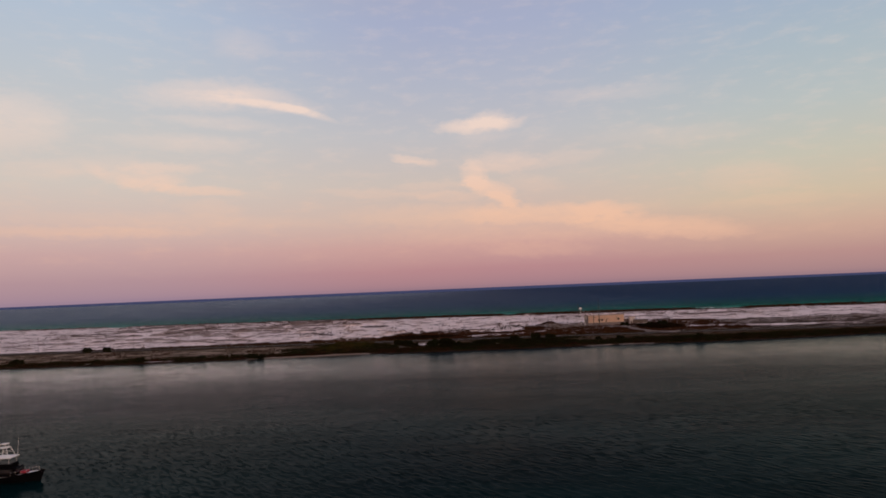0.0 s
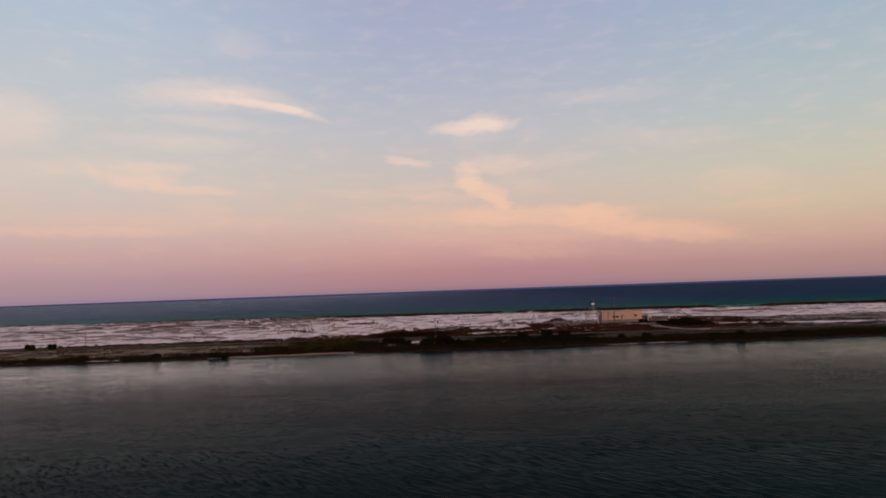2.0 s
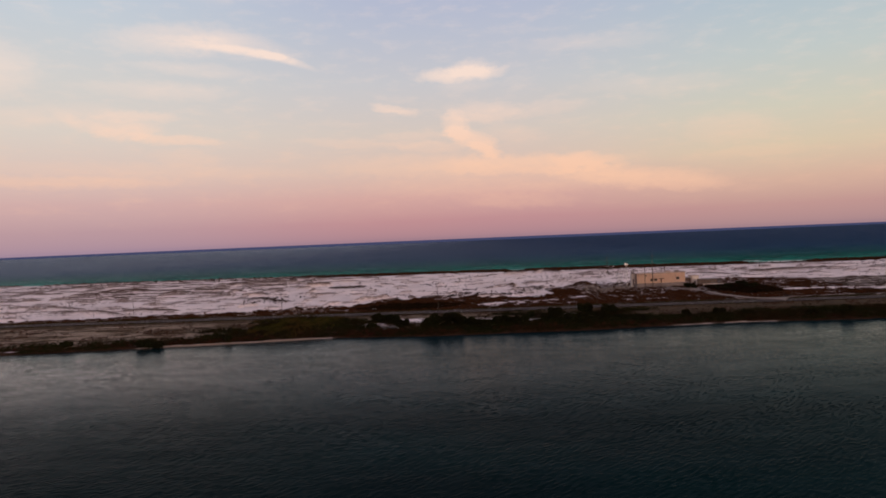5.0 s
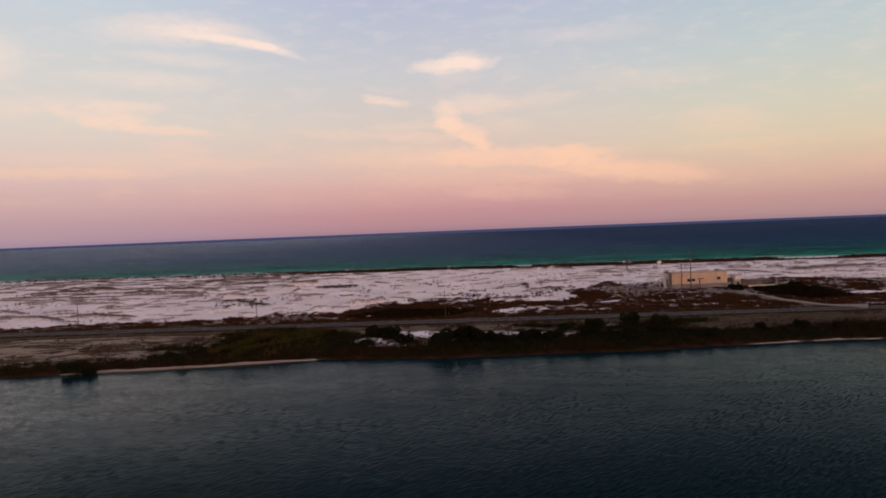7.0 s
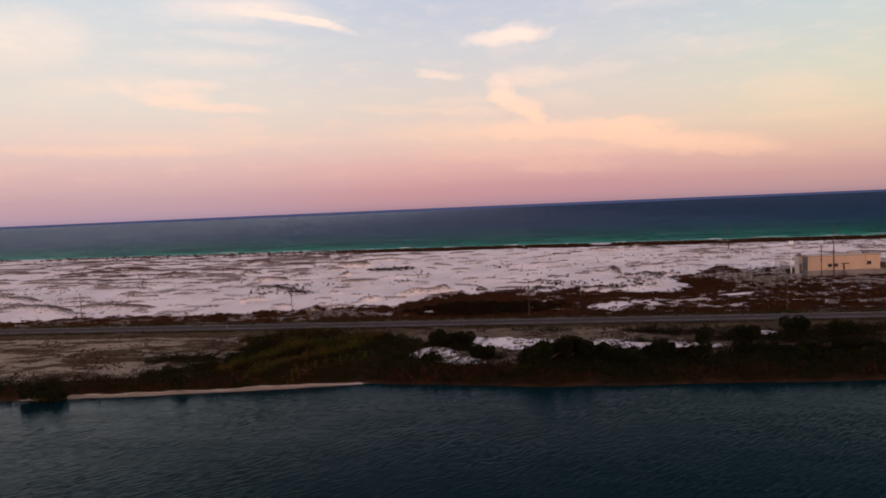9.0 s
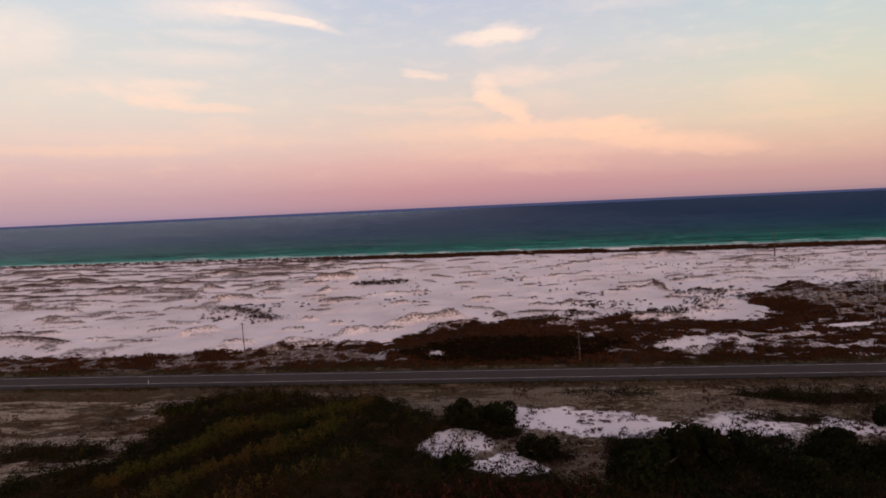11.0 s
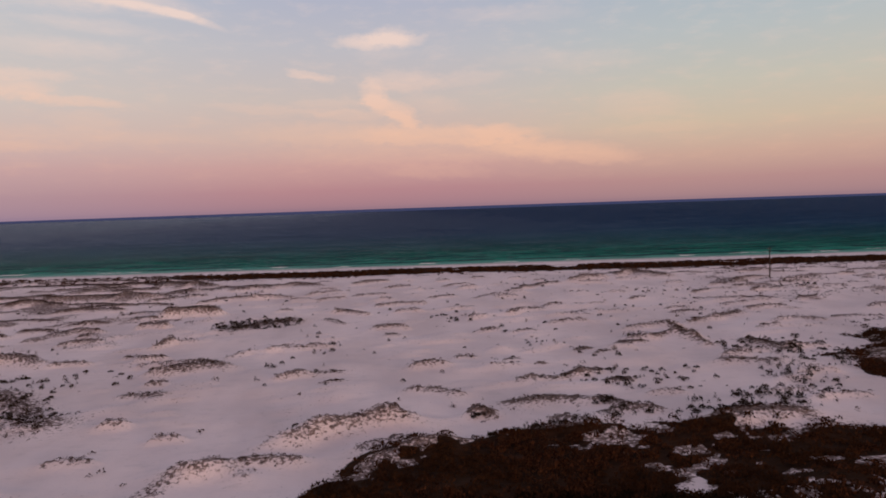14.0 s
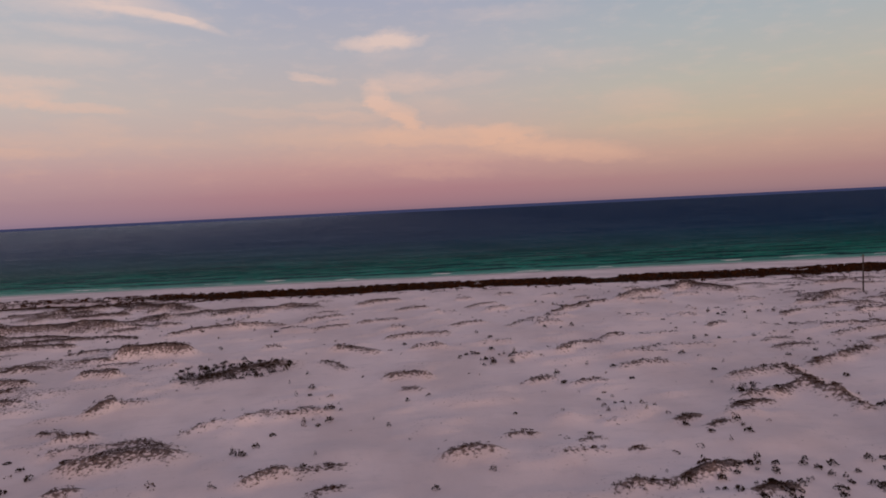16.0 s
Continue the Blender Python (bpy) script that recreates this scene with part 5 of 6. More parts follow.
def station():
    g = 1.75
    s = empty("station_building", 149.8, 193.6, g, 1.5)
    w, d, zp, zt = 27.4, 8.0, 2.4, 7.8
    holes = [(-6.2, -4.4, 3.6, 4.9), (-4.0, -2.2, 3.6, 4.9), (-0.35, 0.35, 2.5, 4.6), (8.6, 10.4, 4.0, 5.4)]
    part("plinth", box(bmesh.new(), 0.6, d / 2 - 0.6, zp / 2, w + 2.6, d + 1.2, zp, 0, 0.06), M_GREYWALL, s, "bare grey concrete base")
    part("wall", wall_with_holes(bmesh.new(), -w / 2, w / 2, zp, zt, 0.15, 0.3, holes), M_TANWALL, s, "tan stucco wall")
    part("wall", box(bmesh.new(), 0, d - 0.15, (zp + zt) / 2, w, 0.3, zt - zp), M_TANWALL, s)
    for k, mt in ((-1, M_GREYWALL), (1, M_TANWALL)):
        part("wall", box(bmesh.new(), k * (w / 2 - 0.15), d / 2, (zp + zt) / 2, 0.3, d - 0.6, zt - zp), mt, s)
    part("roof", box(bmesh.new(), 0, d / 2, zt + 0.14, w + 0.5, d + 0.5, 0.28, 0, 0.04), M_ROOF, s, "flat roof with a thin overhang")
    for k in (-1, 1):
        part("parapet", box(bmesh.new(), k * (w / 2 + 0.1), d / 2, zt + 0.43, 0.3, d + 0.5, 0.3), M_ROOF, s)
    part("roof_hatch", box(bmesh.new(), 5.5, 5, zt + 0.58, 2.6, 2.0, 0.6, 0, 0.05), M_ROOF, s)
    part("roof_unit", box(bmesh.new(), 10.5, 4, zt + 0.68, 2.0, 1.8, 0.8, 0, 0.06), M_GREYWALL, s)
    for xa, xb, za, zb in holes[:2] + holes[3:]:
        win = part("window", box(bmesh.new(), (xa + xb) / 2, 0.22, (za + zb) / 2, xb - xa, 0.04, zb - za), M_GLASS, s, "dark window pane")
        fr = bmesh.new()
        for z in (za + 0.05, zb - 0.05):
            box(fr, (xa + xb) / 2, 0.12, z, xb - xa, 0.12, 0.1)
        for x in (xa + 0.05, xb - 0.05, (xa + xb) / 2):
            box(fr, x, 0.12, (za + zb) / 2, 0.08, 0.1, zb - za - 0.2)
        part("window_frame", fr, M_DARKSTEEL, win)
        part("window_sill", box(bmesh.new(), (xa + xb) / 2, -0.08, za - 0.06, xb - xa + 0.3, 0.3, 0.1), M_WHITEWALL, win)
    part("door", box(bmesh.new(), 0.0, 0.2, 3.55, 0.68, 0.08, 2.08), M_RUST, s, "rust-brown service door")
    part("door_canopy", box(bmesh.new(), 0.25, -0.5, 4.85, 2.6, 1.0, 0.3, 0, 0.02), M_RUST, s, "rusty canopy over the door")
    st = bmesh.new()
    for i in range(12):
        box(st, 0.0, -1.35 - i * 0.28, zp - 0.1 - i * 0.2 + 0.0, 1.3, 0.28, 0.2)
    part("stair", st, M_GREYWALL, s)
    part("wall_vent", box(bmesh.new(), -8.6, -0.03, 6.6, 0.9, 0.06, 0.6), M_DARKSTEEL, s)
    part("downpipe", rod(bmesh.new(), (8.0, -0.08, zp), (8.0, -0.08, zt), 0.07), M_ROOF, s)
    part("downpipe", rod(bmesh.new(), (-12.8, -0.08, zp), (-12.8, -0.08, zt), 0.07), M_ROOF, s)
    # pale wing at the west corner
    part("wing", box(bmesh.new(), -14.6, 5.4, 3.9, 1.7, 3.0, 7.8, 0, 0.06), M_WHITEWALL, s, "weathered concrete stair tower")
    part("wing_roof", box(bmesh.new(), -14.6, 5.4, 7.93, 2.0, 3.3, 0.26, 0, 0.03), M_GREYWALL, s)
    # the recess has no depth; its shade is a flat grey panel
    part("wing_recess_shade", box(bmesh.new(), -14.6, 3.87, 3.0, 0.9, 0.08, 3.6), M_GREYWALL, s)
    part("wing_duct", box(bmesh.new(), -14.6, 5.2, 8.5, 1.1, 1.4, 0.9, 0, 0.05), M_GREYWALL, s)
    # lower wing at the east end
    part("wing", box(bmesh.new(), 20.6, 5.2, 2.7, 3.6, 6.0, 5.4, 0, 0.06), M_WHITEWALL, s, "low pale wing")
    part("wing_roof", box(bmesh.new(), 20.6, 5.2, 5.52, 4.0, 6.4, 0.24, 0, 0.03), M_ROOF, s)
    part("wing_door", box(bmesh.new(), 20.0, 2.16, 1.2, 1.1, 0.1, 2.3), M_DARKSTEEL, s)
    part("passage", box(bmesh.new(), 16.2, 6.0, 2.1, 5.0, 2.6, 4.2, 0, 0.05), M_DARKSTEEL, s, "dark rusty passage to the low wing")
    tagged(s, "flat-roofed tan station building on a grey concrete base", "building")


station()


def carport():
    s = empty("carport", 176, 191, height_at(176, 191), 1.5)
    part("roof", box(bmesh.new(), 0, 0, 3.6, 11.5, 6.5, 0.3, 0, 0.04), M_DARKSTEEL, s, "dark flat metal roof")
    for x in (-5.4, -1.8, 1.8, 5.4):
        for y in (-2.9, 2.9):
            part("post", box(bmesh.new(), x, y, 1.72, 0.18, 0.18, 3.46), M_DARKSTEEL, s)
    part("back_wall", box(bmesh.new(), 0, 3.1, 1.7, 11.2, 0.2, 3.4), M_GREYWALL, s)
    part("low_wall", box(bmesh.new(), 1.5, -4.0, 0.6, 14, 0.25, 1.5, 0, 0.03), M_WHITEWALL, s, "pale low wall before the carport")
    tagged(s, "dark open carport with a pale low wall", "carport")


carport()


def white_tower():
    s = empty("signal_tower", 131, 196, 1.75, 0)
    part("shaft", rod(bmesh.new(), (0, 0, 0), (0, 0, 13.2), 0.15, 0.12, 12), M_WHITE, s, "slim white tubular shaft")
    part("head", box(bmesh.new(), 0, 0, 13.4, 2.0, 0.8, 0.7, 0, 0.08), M_WHITE, s)
    for k in (-0.5, 0.5):
        part("lamp", rod(bmesh.new(), (k, 0, 13.88), (k, 0, 14.4), 0.2, 0.14, 10), M_WHITE, s)
    for i in range(5):
        part("ring", rod(bmesh.new(), (0, 0, 2.2 + i * 2.4), (0, 0, 2.34 + i * 2.4), 0.28, 0.28, 12), M_STEEL, s)
    tagged(s, "slim signal tower with a white boxed head", "tower")
    f = empty("lattice_frame", 127, 196.5, height_at(127, 196.5), 8)
    for x in (-1.3, 1.3):
        for y in (-1.3, 1.3):
            part("leg", rod(bmesh.new(), (x, y, -0.1), (x * 0.8, y * 0.8, 8.2), 0.09, 0.07, 6), M_STEEL, f)
    for i in range(4):
        z = 1.9 + i * 2.0
        q = 1.3 - 0.26 * z / 8.2
        for a, b in (((-q, -q), (q, -q)), ((q, -q), (q, q)), ((q, q), (-q, q)), ((-q, q), (-q, -q))):
            part("girt", rod(bmesh.new(), (*a, z), (*b, z), 0.05, sides=6), M_STEEL, f)
            part("brace", rod(bmesh.new(), (*a, z - 1.9), (*b, z), 0.035, sides=6), M_STEEL, f)
    part("platform", box(bmesh.new(), 0, 0, 8.3, 2.6, 2.6, 0.14), M_STEEL, f)
    tagged(f, "galvanised lattice frame beside the station", "tower")


white_tower()


def mast():
    x, y = 143.5, 188.6
    s = empty("radio_mast", x, y, height_at(x, y), 0)
    part("lower_tube", rod(bmesh.new(), (0, 0, -0.1), (0, 0, 11.5), 0.26, 0.22, 10), M_POLE, s)
    part("upper_tube", rod(bmesh.new(), (0, 0, 11.4), (0, 0, 21.8), 0.16, 0.07, 8), M_POLE, s)
    for z in (8.0, 11.4, 14.5):
        part("collar", rod(bmesh.new(), (0, 0, z), (0, 0, z + 0.22), 0.27, 0.27, 10), M_STEEL, s)
    for z in (14.6, 17.5):
        part("dipole", rod(bmesh.new(), (-0.9, 0, z), (0.9, 0, z), 0.03, sides=6), M_STEEL, s)
    tagged(s, "tall thin rusty radio mast before the station", "mast")
    p = empty("yard_pole", 139.5, 189.8, height_at(139.5, 189.8), 0)
    part("post", rod(bmesh.new(), (0, 0, -0.1), (0, 0, 12.6), 0.19, 0.13, 10), M_POLE, p)
    part("crossarm", box(bmesh.new(), 0, 0.16, 12.2, 1.6, 0.1, 0.13), M_POLE, p)
    for k in (-0.65, 0.65):
        part("insulator", rod(bmesh.new(), (k, 0.16, 12.26), (k, 0.16, 12.55), 0.05, 0.04, 8), M_STEEL, p)
    tagged(p, "wooden yard pole with a crossarm before the station", "pole")
    for qx, qy in ((172.5, 194.5), (214, 230)):
        k = empty("yard_lamp", qx, qy, height_at(qx, qy), 0)
        part("post", rod(bmesh.new(), (0, 0, -0.1), (0, 0, 9.4), 0.12, 0.08, 8), M_STEEL, k)
        part("arm", rod(bmesh.new(), (0, 0, 9.3), (-0.9, 0, 9.6), 0.05, sides=6), M_STEEL, k)
        part("lamp_head", box(bmesh.new(), -1.1, 0, 9.6, 0.6, 0.25, 0.15, 0, 0.03), M_STEEL, k)
        tagged(k, "grey steel yard lamp post near the station", "lamp post", "yard lamps")


mast()


def chunk_mesh(seed):
    r = random.Random(seed)
    bm = bmesh.new()
    bmesh.ops.create_cube(bm, size=1.0)
    for v in bm.verts:
        v.co = Vector(v.co) * r.uniform(0.7, 1.15) + Vector((r.uniform(-0.12, 0.12), r.uniform(-0.12, 0.12), r.uniform(-0.1, 0.1)))
    bmesh.ops.bevel(bm, geom=list(bm.edges), offset=0.05, segments=1, affect="EDGES")
    me = bpy.data.meshes.new("slab")
    bm.to_mesh(me)
    bm.free()
    me.materials.append(M_RUBBLE)
    return me


def rubble(x, y, rx, ry, count, tall, seed):
    """A heap of broken concrete; every slab is a piece of it."""
    r = random.Random(seed)
    z0 = height_at(x, y)
    heap = empty("rubble_heap", x, y, z0 - 0.05)
    kinds = [chunk_mesh(seed * 7 + k) for k in range(4)]
    for i in range(count):
        a, q = r.uniform(0, 6.283), math.sqrt(r.random())
        s = r.uniform(0.6, 1.9)
        px, py = math.cos(a) * q * rx, math.sin(a) * q * ry
        ground_z = height_at(x + px, y + py) - z0
        ob = new("slab", kinds[i % 4])
        ob.parent = heap
        ob.matrix_basis = pose(px, py, ground_z + 0.15 + max(0, tall * (1 - q * q)) * r.random(), r.uniform(-28, 28), r.uniform(-28, 28), r.uniform(0, 360)) @ Matrix.Diagonal((s, s * r.uniform(0.5, 1), s * r.uniform(0.25, 0.6), 1))
    tagged(heap, "grey heap of broken concrete slabs", "rubble", "rubble heaps")


rubble(110, 187, 7, 4, 90, 1.6, 3)
rubble(121, 186, 8, 4, 120, 1.8, 4)
rubble(110, 168, 6, 4, 40, 0.8, 5)
rubble(127, 189, 6, 4, 60, 2.4, 6)


def yard():
    """The bare concrete apron at the foot of the station."""
    bm = bmesh.new()
    for i in range(5):
        for j in range(3):
            box(bm, 123.4 + i * 3.6, 186.4 + j * 3.6, 1.82 + 0.012 * ((i * 7 + j * 5) % 4), 3.55, 3.55, 0.3, 0, 0.02)
    tagged(part("apron", bm, M_GREYWALL), "grey concrete apron of square slabs beside the station", "apron", kind="structure")


yard()


def drive():
    """The pale drive from the road up to the station."""
    pts = [Vector(p) for p in DRIVE]
    verts, faces = [], []
    fine = []
    for i in range(len(pts) - 1):
        p0, p1, p2, p3 = pts[max(i - 1, 0)], pts[i], pts[i + 1], pts[min(i + 2, len(pts) - 1)]
        for k in range(8):
            t = k / 8
            fine.append(0.5 * ((2 * p1) + (p2 - p0) * t + (2 * p0 - 5 * p1 + 4 * p2 - p3) * t * t + (3 * p1 - p0 - 3 * p2 + p3) * t ** 3))
    for i, p in enumerate(fine):
        d = (fine[min(i + 1, len(fine) - 1)] - fine[max(i - 1, 0)]).normalized()
        s = Vector((-d.y, d.x))
        w = 1.8 + 5.0 * max(0, 1 - i / 7) ** 2
        for k in (-1, -0.33, 0.33, 1):
            q = p + s * w * k
            verts.append((q.x, q.y, height_at(q.x, q.y) + 0.22))
    for i in range(len(fine) - 1):
        for j in range(3):
            a = i * 4 + j
            faces.append((a, a + 1, a + 5, a + 4))
    ob = link_mesh("drive", verts, faces, M_TRACK)
    sol = ob.modifiers.new("thickness", "SOLIDIFY")
    sol.thickness, sol.offset = 0.3, -1
    tagged(ob, "pale gravel drive from the road to the station", "drive", kind="structure")


drive()


# ---------------------------------------------------------------- trees and bushes
def crown_mesh(name, wide, deep, tall, z0, leaves, seed, leaf=0.3):
    """Leaves gathered in uneven clumps inside a dome."""
    r = np.random.default_rng(seed)
    lobes = 9
    c = np.stack([r.uniform(-0.6, 0.6, lobes) * wide, r.uniform(-0.6, 0.6, lobes) * deep, z0 + r.uniform(0.25, 0.75, lobes) * tall], -1)
    rad = r.uniform(0.3, 0.55, lobes) * min(wide, tall)
    k = leaves
    which = r.integers(0, lobes, k)
    d = r.normal(0, 1, (k, 3))
    d /= np.linalg.norm(d, axis=1)[:, None]
    base = c[which] + d * (rad[which] * r.uniform(0.55, 1.08, k))[:, None]
    base[:, 2] = np.maximum(base[:, 2], z0 * 0.6 + 0.05)
    up = d + r.normal(0, 0.6, (k, 3))
    up /= np.linalg.norm(up, axis=1)[:, None]
    side = np.cross(up, r.normal(0, 1, (k, 3)))
    side /= np.linalg.norm(side, axis=1)[:, None] + 1e-6
    s = (leaf * r.uniform(0.6, 1.4, k))[:, None]
    co = np.stack([base - side * s * 0.6, base + side * s * 0.6, base + up * s * 1.2], 1).reshape(-1, 3)
    return fast_mesh(name, co, np.arange(k * 3), 3, M_BUSH)


def bush(x, y, wide, tall, seed, kind="bush", stem=0.15):
    r = random.Random(seed)
    t = empty(kind, x, y, height_at(x, y) - 0.05)
    bm = bmesh.new()
    fork = tall * (0.3 if kind == "tree" else 0.18)
    rod(bm, (0, 0, -0.2), (0.1, 0, fork), stem, stem * 0.7, 8)
    part("trunk", bm, M_BARK, t)
    for i in range(5):
        a = i * 1.256 + r.uniform(-0.4, 0.4)
        part("limb", rod(bmesh.new(), (0.1, 0, fork - 0.1), (math.cos(a) * wide * 0.5, math.sin(a) * wide * 0.45, fork + tall * r.uniform(0.25, 0.5)), stem * 0.6, stem * 0.2, 6), M_BARK, t)
    crown = crown_mesh("crown", wide, wide * 0.85, tall - fork * 0.7, fork * 0.7, int(500 + 260 * wide * tall), seed)
    crown.parent = t
    label = "small dark round-crowned tree behind the sound's shore" if kind == "tree" else "dense dark green bush near the sound's shore"
    return tagged(t, label, kind, "shore " + kind + "s" if kind == "tree" else "shore bushes")


for i, (x, y, w, h) in enumerate(((70, 79.5, 2.8, 4.2), (83.5, 86.5, 3.0, 4.6), (92, 82, 3.4, 3.9), (173, 60, 2.4, 3.2), (118, 70, 2.0, 2.8), (131, 70, 2.2, 3.0), (61, 82, 2.0, 2.6))):
    bush(x, y, w, h, 20 + i, "tree", 0.18)
for i, (x, y, w, h) in enumerate(((24, 67, 6.4, 4.6), (29, 70, 5.6, 4.2), (20, 66, 4.2, 3.4), (-1, 70, 2.6, 1.8), (10, 73.5, 3.4, 2.6), (1.5, 87, 5.4, 3.2), (5, 88, 4.2, 2.8), (-79.5, 53, 3.6, 2.9),
                                  (-75.5, 52.5, 3.2, 2.6), (-52, 58, 2.4, 1.8), (40, 66, 4.5, 3.2), (48, 69, 4.0, 3.0), (55, 66, 4.6, 3.4), (66, 68, 4.2, 3.0), (77, 66, 4.4, 3.0), (86, 70, 3.6, 2.8),
                                  (-144, 54, 3.4, 2.4), (-213, 122, 3.4, 3.4), (-198, 118, 3.2, 3.2), (-220, 62, 4.2, 2.8), (36, 74, 3.4, 2.6), (50, 74, 3.6, 2.6), (98, 64, 3.2, 2.4), (140, 66, 3.0, 2.4),
                                  (160, 60, 3.0, 2.2), (200, 66, 3.2, 2.4), (-110, 58, 2.8, 1.8), (-170, 56, 2.8, 1.8), (160, 176, 5.0, 2.6), (172, 160, 6.0, 2.6), (180, 148, 6.0, 2.4), (186, 175, 5.0, 2.4))):
    bush(x, y, w, h, 60 + i)


# ---------------------------------------------------------------- boat
def boat():
    b = empty("fishing_boat", -55.0, -186.0, 0.0, 2)
    L, B = 12.6, 4.2
    stations = 15
    verts, faces = [], []
    for i in range(stations):
        t = i / (stations - 1)
        x = -L / 2 + L * t
        half = B / 2 * (1 - max(0, (t - 0.45) / 0.55) ** 2.2 * 0.97)
        sheer = 1.15 + 1.15 * max(0, (t - 0.25) / 0.75) ** 1.6
        rake = 0.9 * max(0, (t - 0.75) / 0.25)
        for k, (f, z) in enumerate(((1.0, sheer), (0.93, 0.55), (0.7, -0.25), (0.0, -0.7))):
            xx = x + (rake * z / 2.3 if t > 0.75 else 0)
            verts.append((xx, half * f, z))
        for f, z in ((0.7, -0.25), (0.93, 0.55), (1.0, sheer)):
            xx = x + (rake * z / 2.3 if t > 0.75 else 0)
            verts.append((xx, -half * f, z))
    for i in range(stations - 1):
        for j in range(6):
            a = i * 7 + j
            faces.append((a, a + 7, a + 8, a + 1))
    faces.append(tuple(range(7)))
    link_mesh("hull", verts, faces, M_HULL, b, True)["label"] = "black hull with a raised bow"
    dv, df = [], []
    for i in range(stations):
        t = i / (stations - 1)
        half = B / 2 * (1 - max(0, (t - 0.45) / 0.55) ** 2.2 * 0.97) - 0.04
        z = 1.15 + 1.15 * max(0, (t - 0.25) / 0.75) ** 1.6 - 0.12
        x = -L / 2 + L * t + (0.9 * (t - 0.75) / 0.25 * z / 2.3 if t > 0.75 else 0)
        dv += [(x, max(half, 0.02), z), (x, -max(half, 0.02), z)]
    for i in range(stations - 1):
        df.append((2 * i, 2 * i + 1, 2 * i + 3, 2 * i + 2))
    link_mesh("deck", dv, df, M_WHITE, b)["label"] = "white foredeck"
    cab = bmesh.new()
    box(cab, -0.6, 0, 2.2, 5.2, 3.3, 1.7, 0, 0.18)
    cabin = part("cabin", cab, M_HULL, b, "dark cabin")
    part("windscreen", box(bmesh.new(), 2.03, 0, 2.45, 0.06, 2.6, 0.75), M_GLASS, cabin)
    for k in (-1, 1):
        part("side_window", box(bmesh.new(), -0.4, k * 1.67, 2.45, 3.4, 0.05, 0.65), M_GLASS, cabin)
    part("flybridge", box(bmesh.new(), -1.0, 0, 3.45, 4.0, 3.0, 0.85, 0, 0.12), M_HULL, b)
    for x in (-2.7, 0.6):
        for y in (-1.25, 1.25):
            part("hardtop_post", rod(bmesh.new(), (x, y, 3.8), (x, y, 4.95), 0.05, sides=6), M_STEEL, b)
    part("hardtop", box(bmesh.new(), -1.0, 0, 5.05, 4.2, 3.1, 0.16, 0, 0.05), M_WHITE, b, "white hardtop over the flybridge")
    tower = part("tower", rod(bmesh.new(), (-1.0, 0, 6.9), (-1.0, 0, 6.98), 0.9, 0.9, 12), M_WHITE, b, "pale tubular lookout tower")
    for x, y in ((-2.3, -1.2), (0.4, -1.2), (-2.3, 1.2), (0.4, 1.2)):
        part("tower_leg", rod(bmesh.new(), (x, y, 5.1), (-1.0 + (x + 1.0) * 0.55, y * 0.55, 6.95), 0.045, sides=6), M_WHITE, tower)
    for z, q in ((6.0, 0.78), (6.95, 0.55)):
        for y in (-1.2, 1.2):
            part("tower_rail", rod(bmesh.new(), (-1 - 1.35 * q, y * q, z), (-1 + 1.35 * q, y * q, z), 0.035, sides=6), M_WHITE, tower)
    part("tower_hood", box(bmesh.new(), -1.0, 0, 7.7, 1.3, 1.2, 0.1, 0, 0.03), M_WHITE, tower)
    for x, y in ((-1.5, -0.5), (-0.5, -0.5), (-1.5, 0.5), (-0.5, 0.5)):
        part("hood_post", rod(bmesh.new(), (x, y, 6.95), (x, y, 7.68), 0.03, sides=6), M_WHITE, tower)
    part("antenna", rod(bmesh.new(), (1.0, 1.0, 5.1), (1.2, 1.1, 8.6), 0.025, 0.012, 6), M_WHITE, b)
    part("antenna", rod(bmesh.new(), (-2.6, -1.0, 5.1), (-3.0, -1.1, 8.2), 0.025, 0.012, 6), M_WHITE, b)
    part("deck_cover", box(bmesh.new(), 2.9, 0.2, 1.9, 1.4, 1.5, 0.6, 0, 0.2), M_RED, b, "red canvas cover on the foredeck")
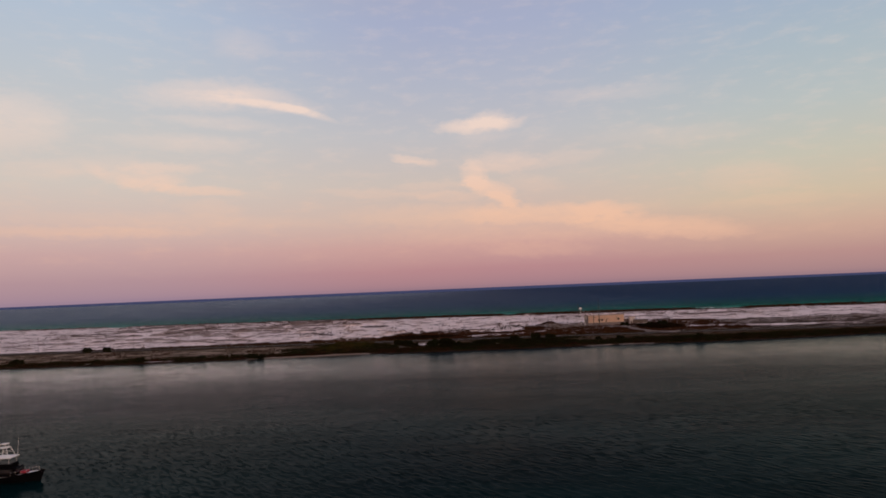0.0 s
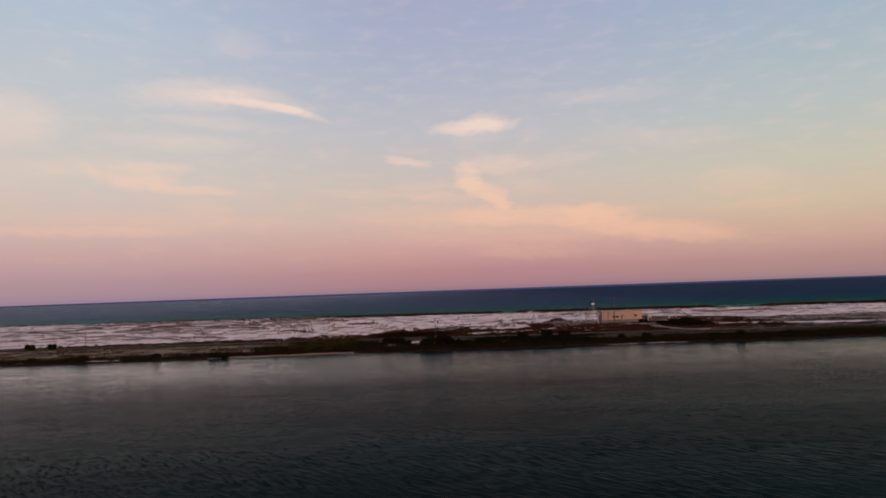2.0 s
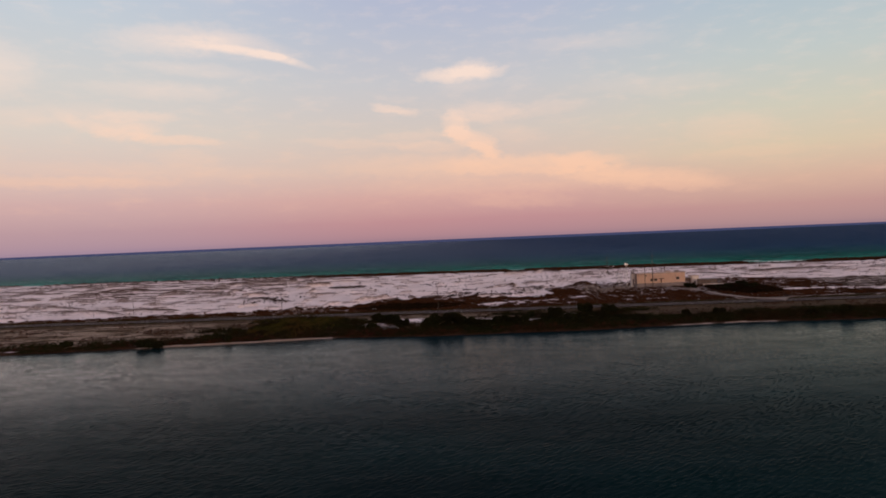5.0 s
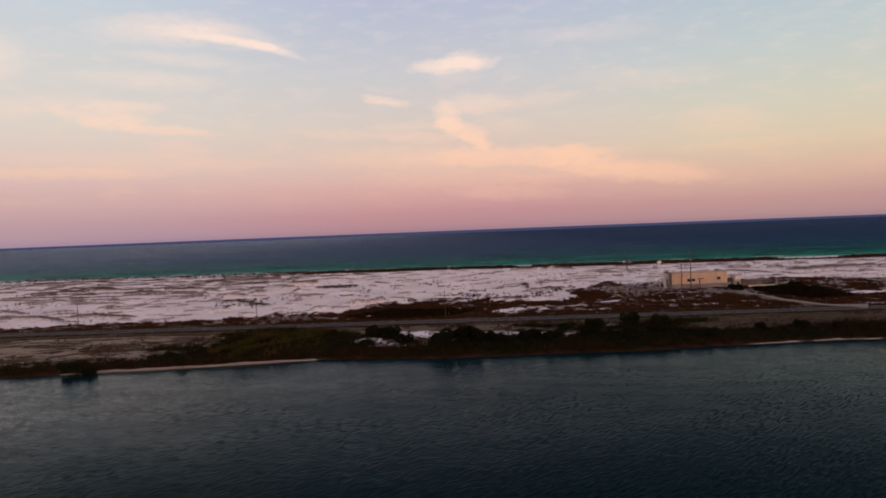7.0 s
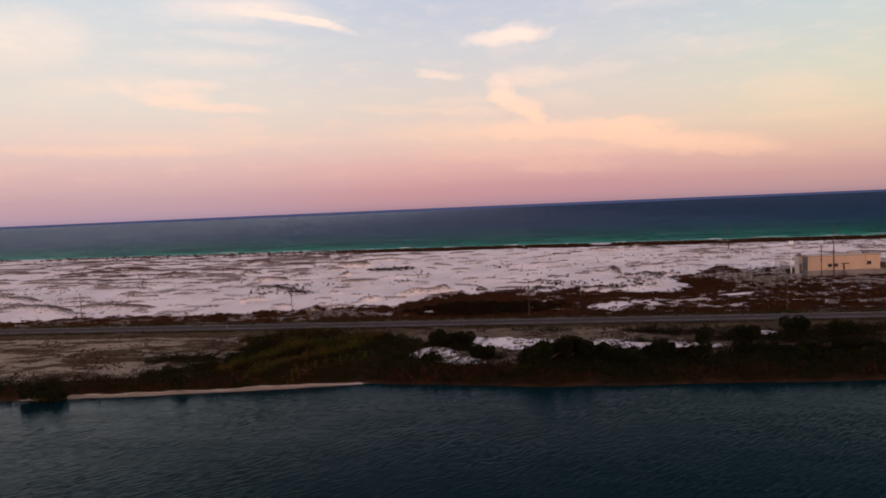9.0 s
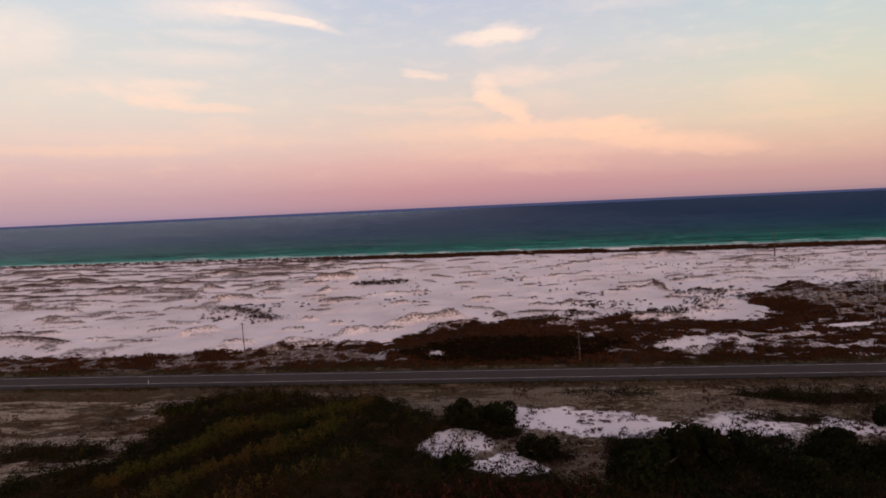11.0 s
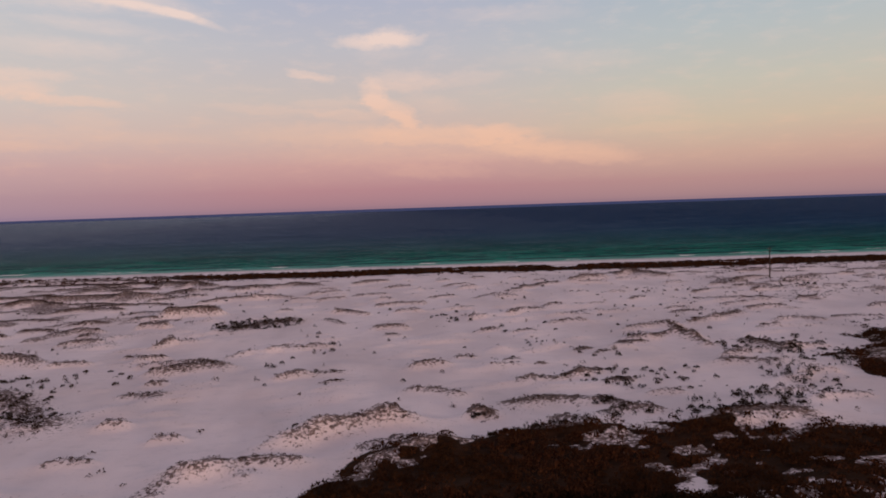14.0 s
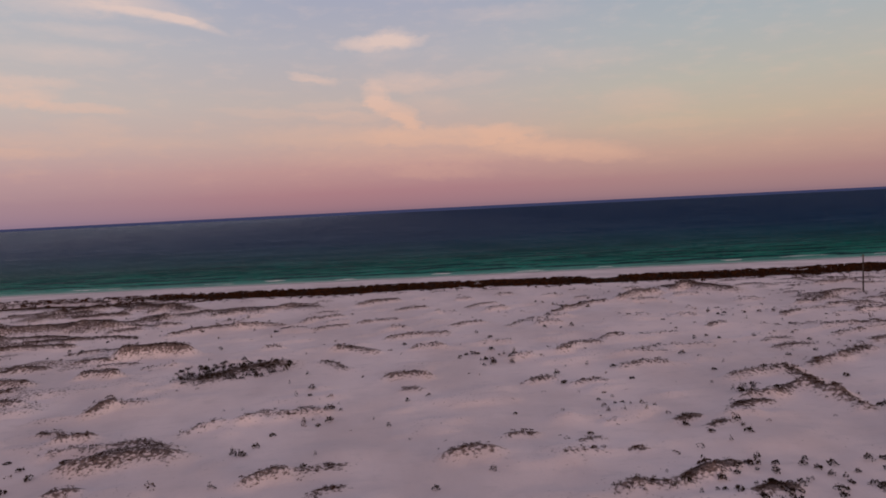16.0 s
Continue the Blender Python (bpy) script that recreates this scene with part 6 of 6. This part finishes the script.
    for k in (-1, 1):
        rail = bmesh.new()
        for i in range(6):
            t = 0.6 + i * 0.075
            half = B / 2 * (1 - max(0, (t - 0.45) / 0.55) ** 2.2 * 0.97) - 0.12
            z = 1.15 + 1.15 * ((t - 0.25) / 0.75) ** 1.6
            x = -L / 2 + L * t
            rod(rail, (x, k * half, z - 0.05), (x, k * half, z + 0.65), 0.02, sides=5)
            if i < 5:
                t2 = t + 0.075
                half2 = B / 2 * (1 - max(0, (t2 - 0.45) / 0.55) ** 2.2 * 0.97) - 0.12
                z2 = 1.15 + 1.15 * ((t2 - 0.25) / 0.75) ** 1.6
                rod(rail, (x, k * half, z + 0.65), (-L / 2 + L * t2, k * half2, z2 + 0.65), 0.02, sides=5)
        part("bow_rail", rail, M_STEEL, b)
    tagged(b, "black-hulled sport fishing boat with a white lookout tower", "boat")


boat()


# ---------------------------------------------------------------- surf
def breaker(x, off, length, seed):
    """A short white curl of surf running along the beach."""
    r = random.Random(seed)
    verts, faces = [], []
    n_ = 26
    for i in range(n_):
        t = i / (n_ - 1)
        px = x + (t - 0.5) * length
        py = float(beach_edge(np.array([px]))[0]) + off + math.sin(t * 7 + seed) * 0.7
        k = math.sin(math.pi * t) ** 0.6 * r.uniform(0.6, 1.1) + 0.03
        verts += [(px, py - 1.3 * k, 0.04), (px, py - 0.5 * k, 0.1 + 0.42 * k), (px, py + 0.5 * k, 0.08 + 0.3 * k), (px, py + 1.6 * k, 0.03)]
    for i in range(n_ - 1):
        for j in range(3):
            a = i * 4 + j
            faces.append((a, a + 4, a + 5, a + 1))
    ob = link_mesh("breaker", verts, faces, M_FOAM, None, True)
    return tagged(ob, "small white breaker rolling onto the beach", "wave", "breakers", kind="structure")


for i, (x, off, ln) in enumerate(((34, 12, 14), (190, 14, 16), (-60, 16, 12), (-95, 9, 26), (120, 7, 10), (235, 18, 30), (275, 12, 24), (-160, 12, 30), (-230, 18, 24), (80, 5, 16), (-20, 5, 12), (320, 20, 40))):
    breaker(x, off, ln, i)


def wash():
    """The thin line of foam where the water ends on the sand."""
    xs = np.linspace(-700, 750, 900)
    y = beach_edge(xs)
    w = 0.35 + 0.9 * value_noise(xs, xs * 0, 8, 91)
    verts, faces = [], []
    for a, b, k in zip(xs, y, w):
        verts += [(a, b - 0.9 - k, 0.05 + 0.045 * (0.9 + k)), (a, b - 0.9 + k * 0.8, 0.06 + 0.045 * 0.9)]
    for i in range(len(xs) - 1):
        faces.append((2 * i, 2 * i + 2, 2 * i + 3, 2 * i + 1))
    tagged(link_mesh("wash_line", verts, faces, M_FOAM), "thin white foam line along the beach", "foam", kind="stuff")


wash()
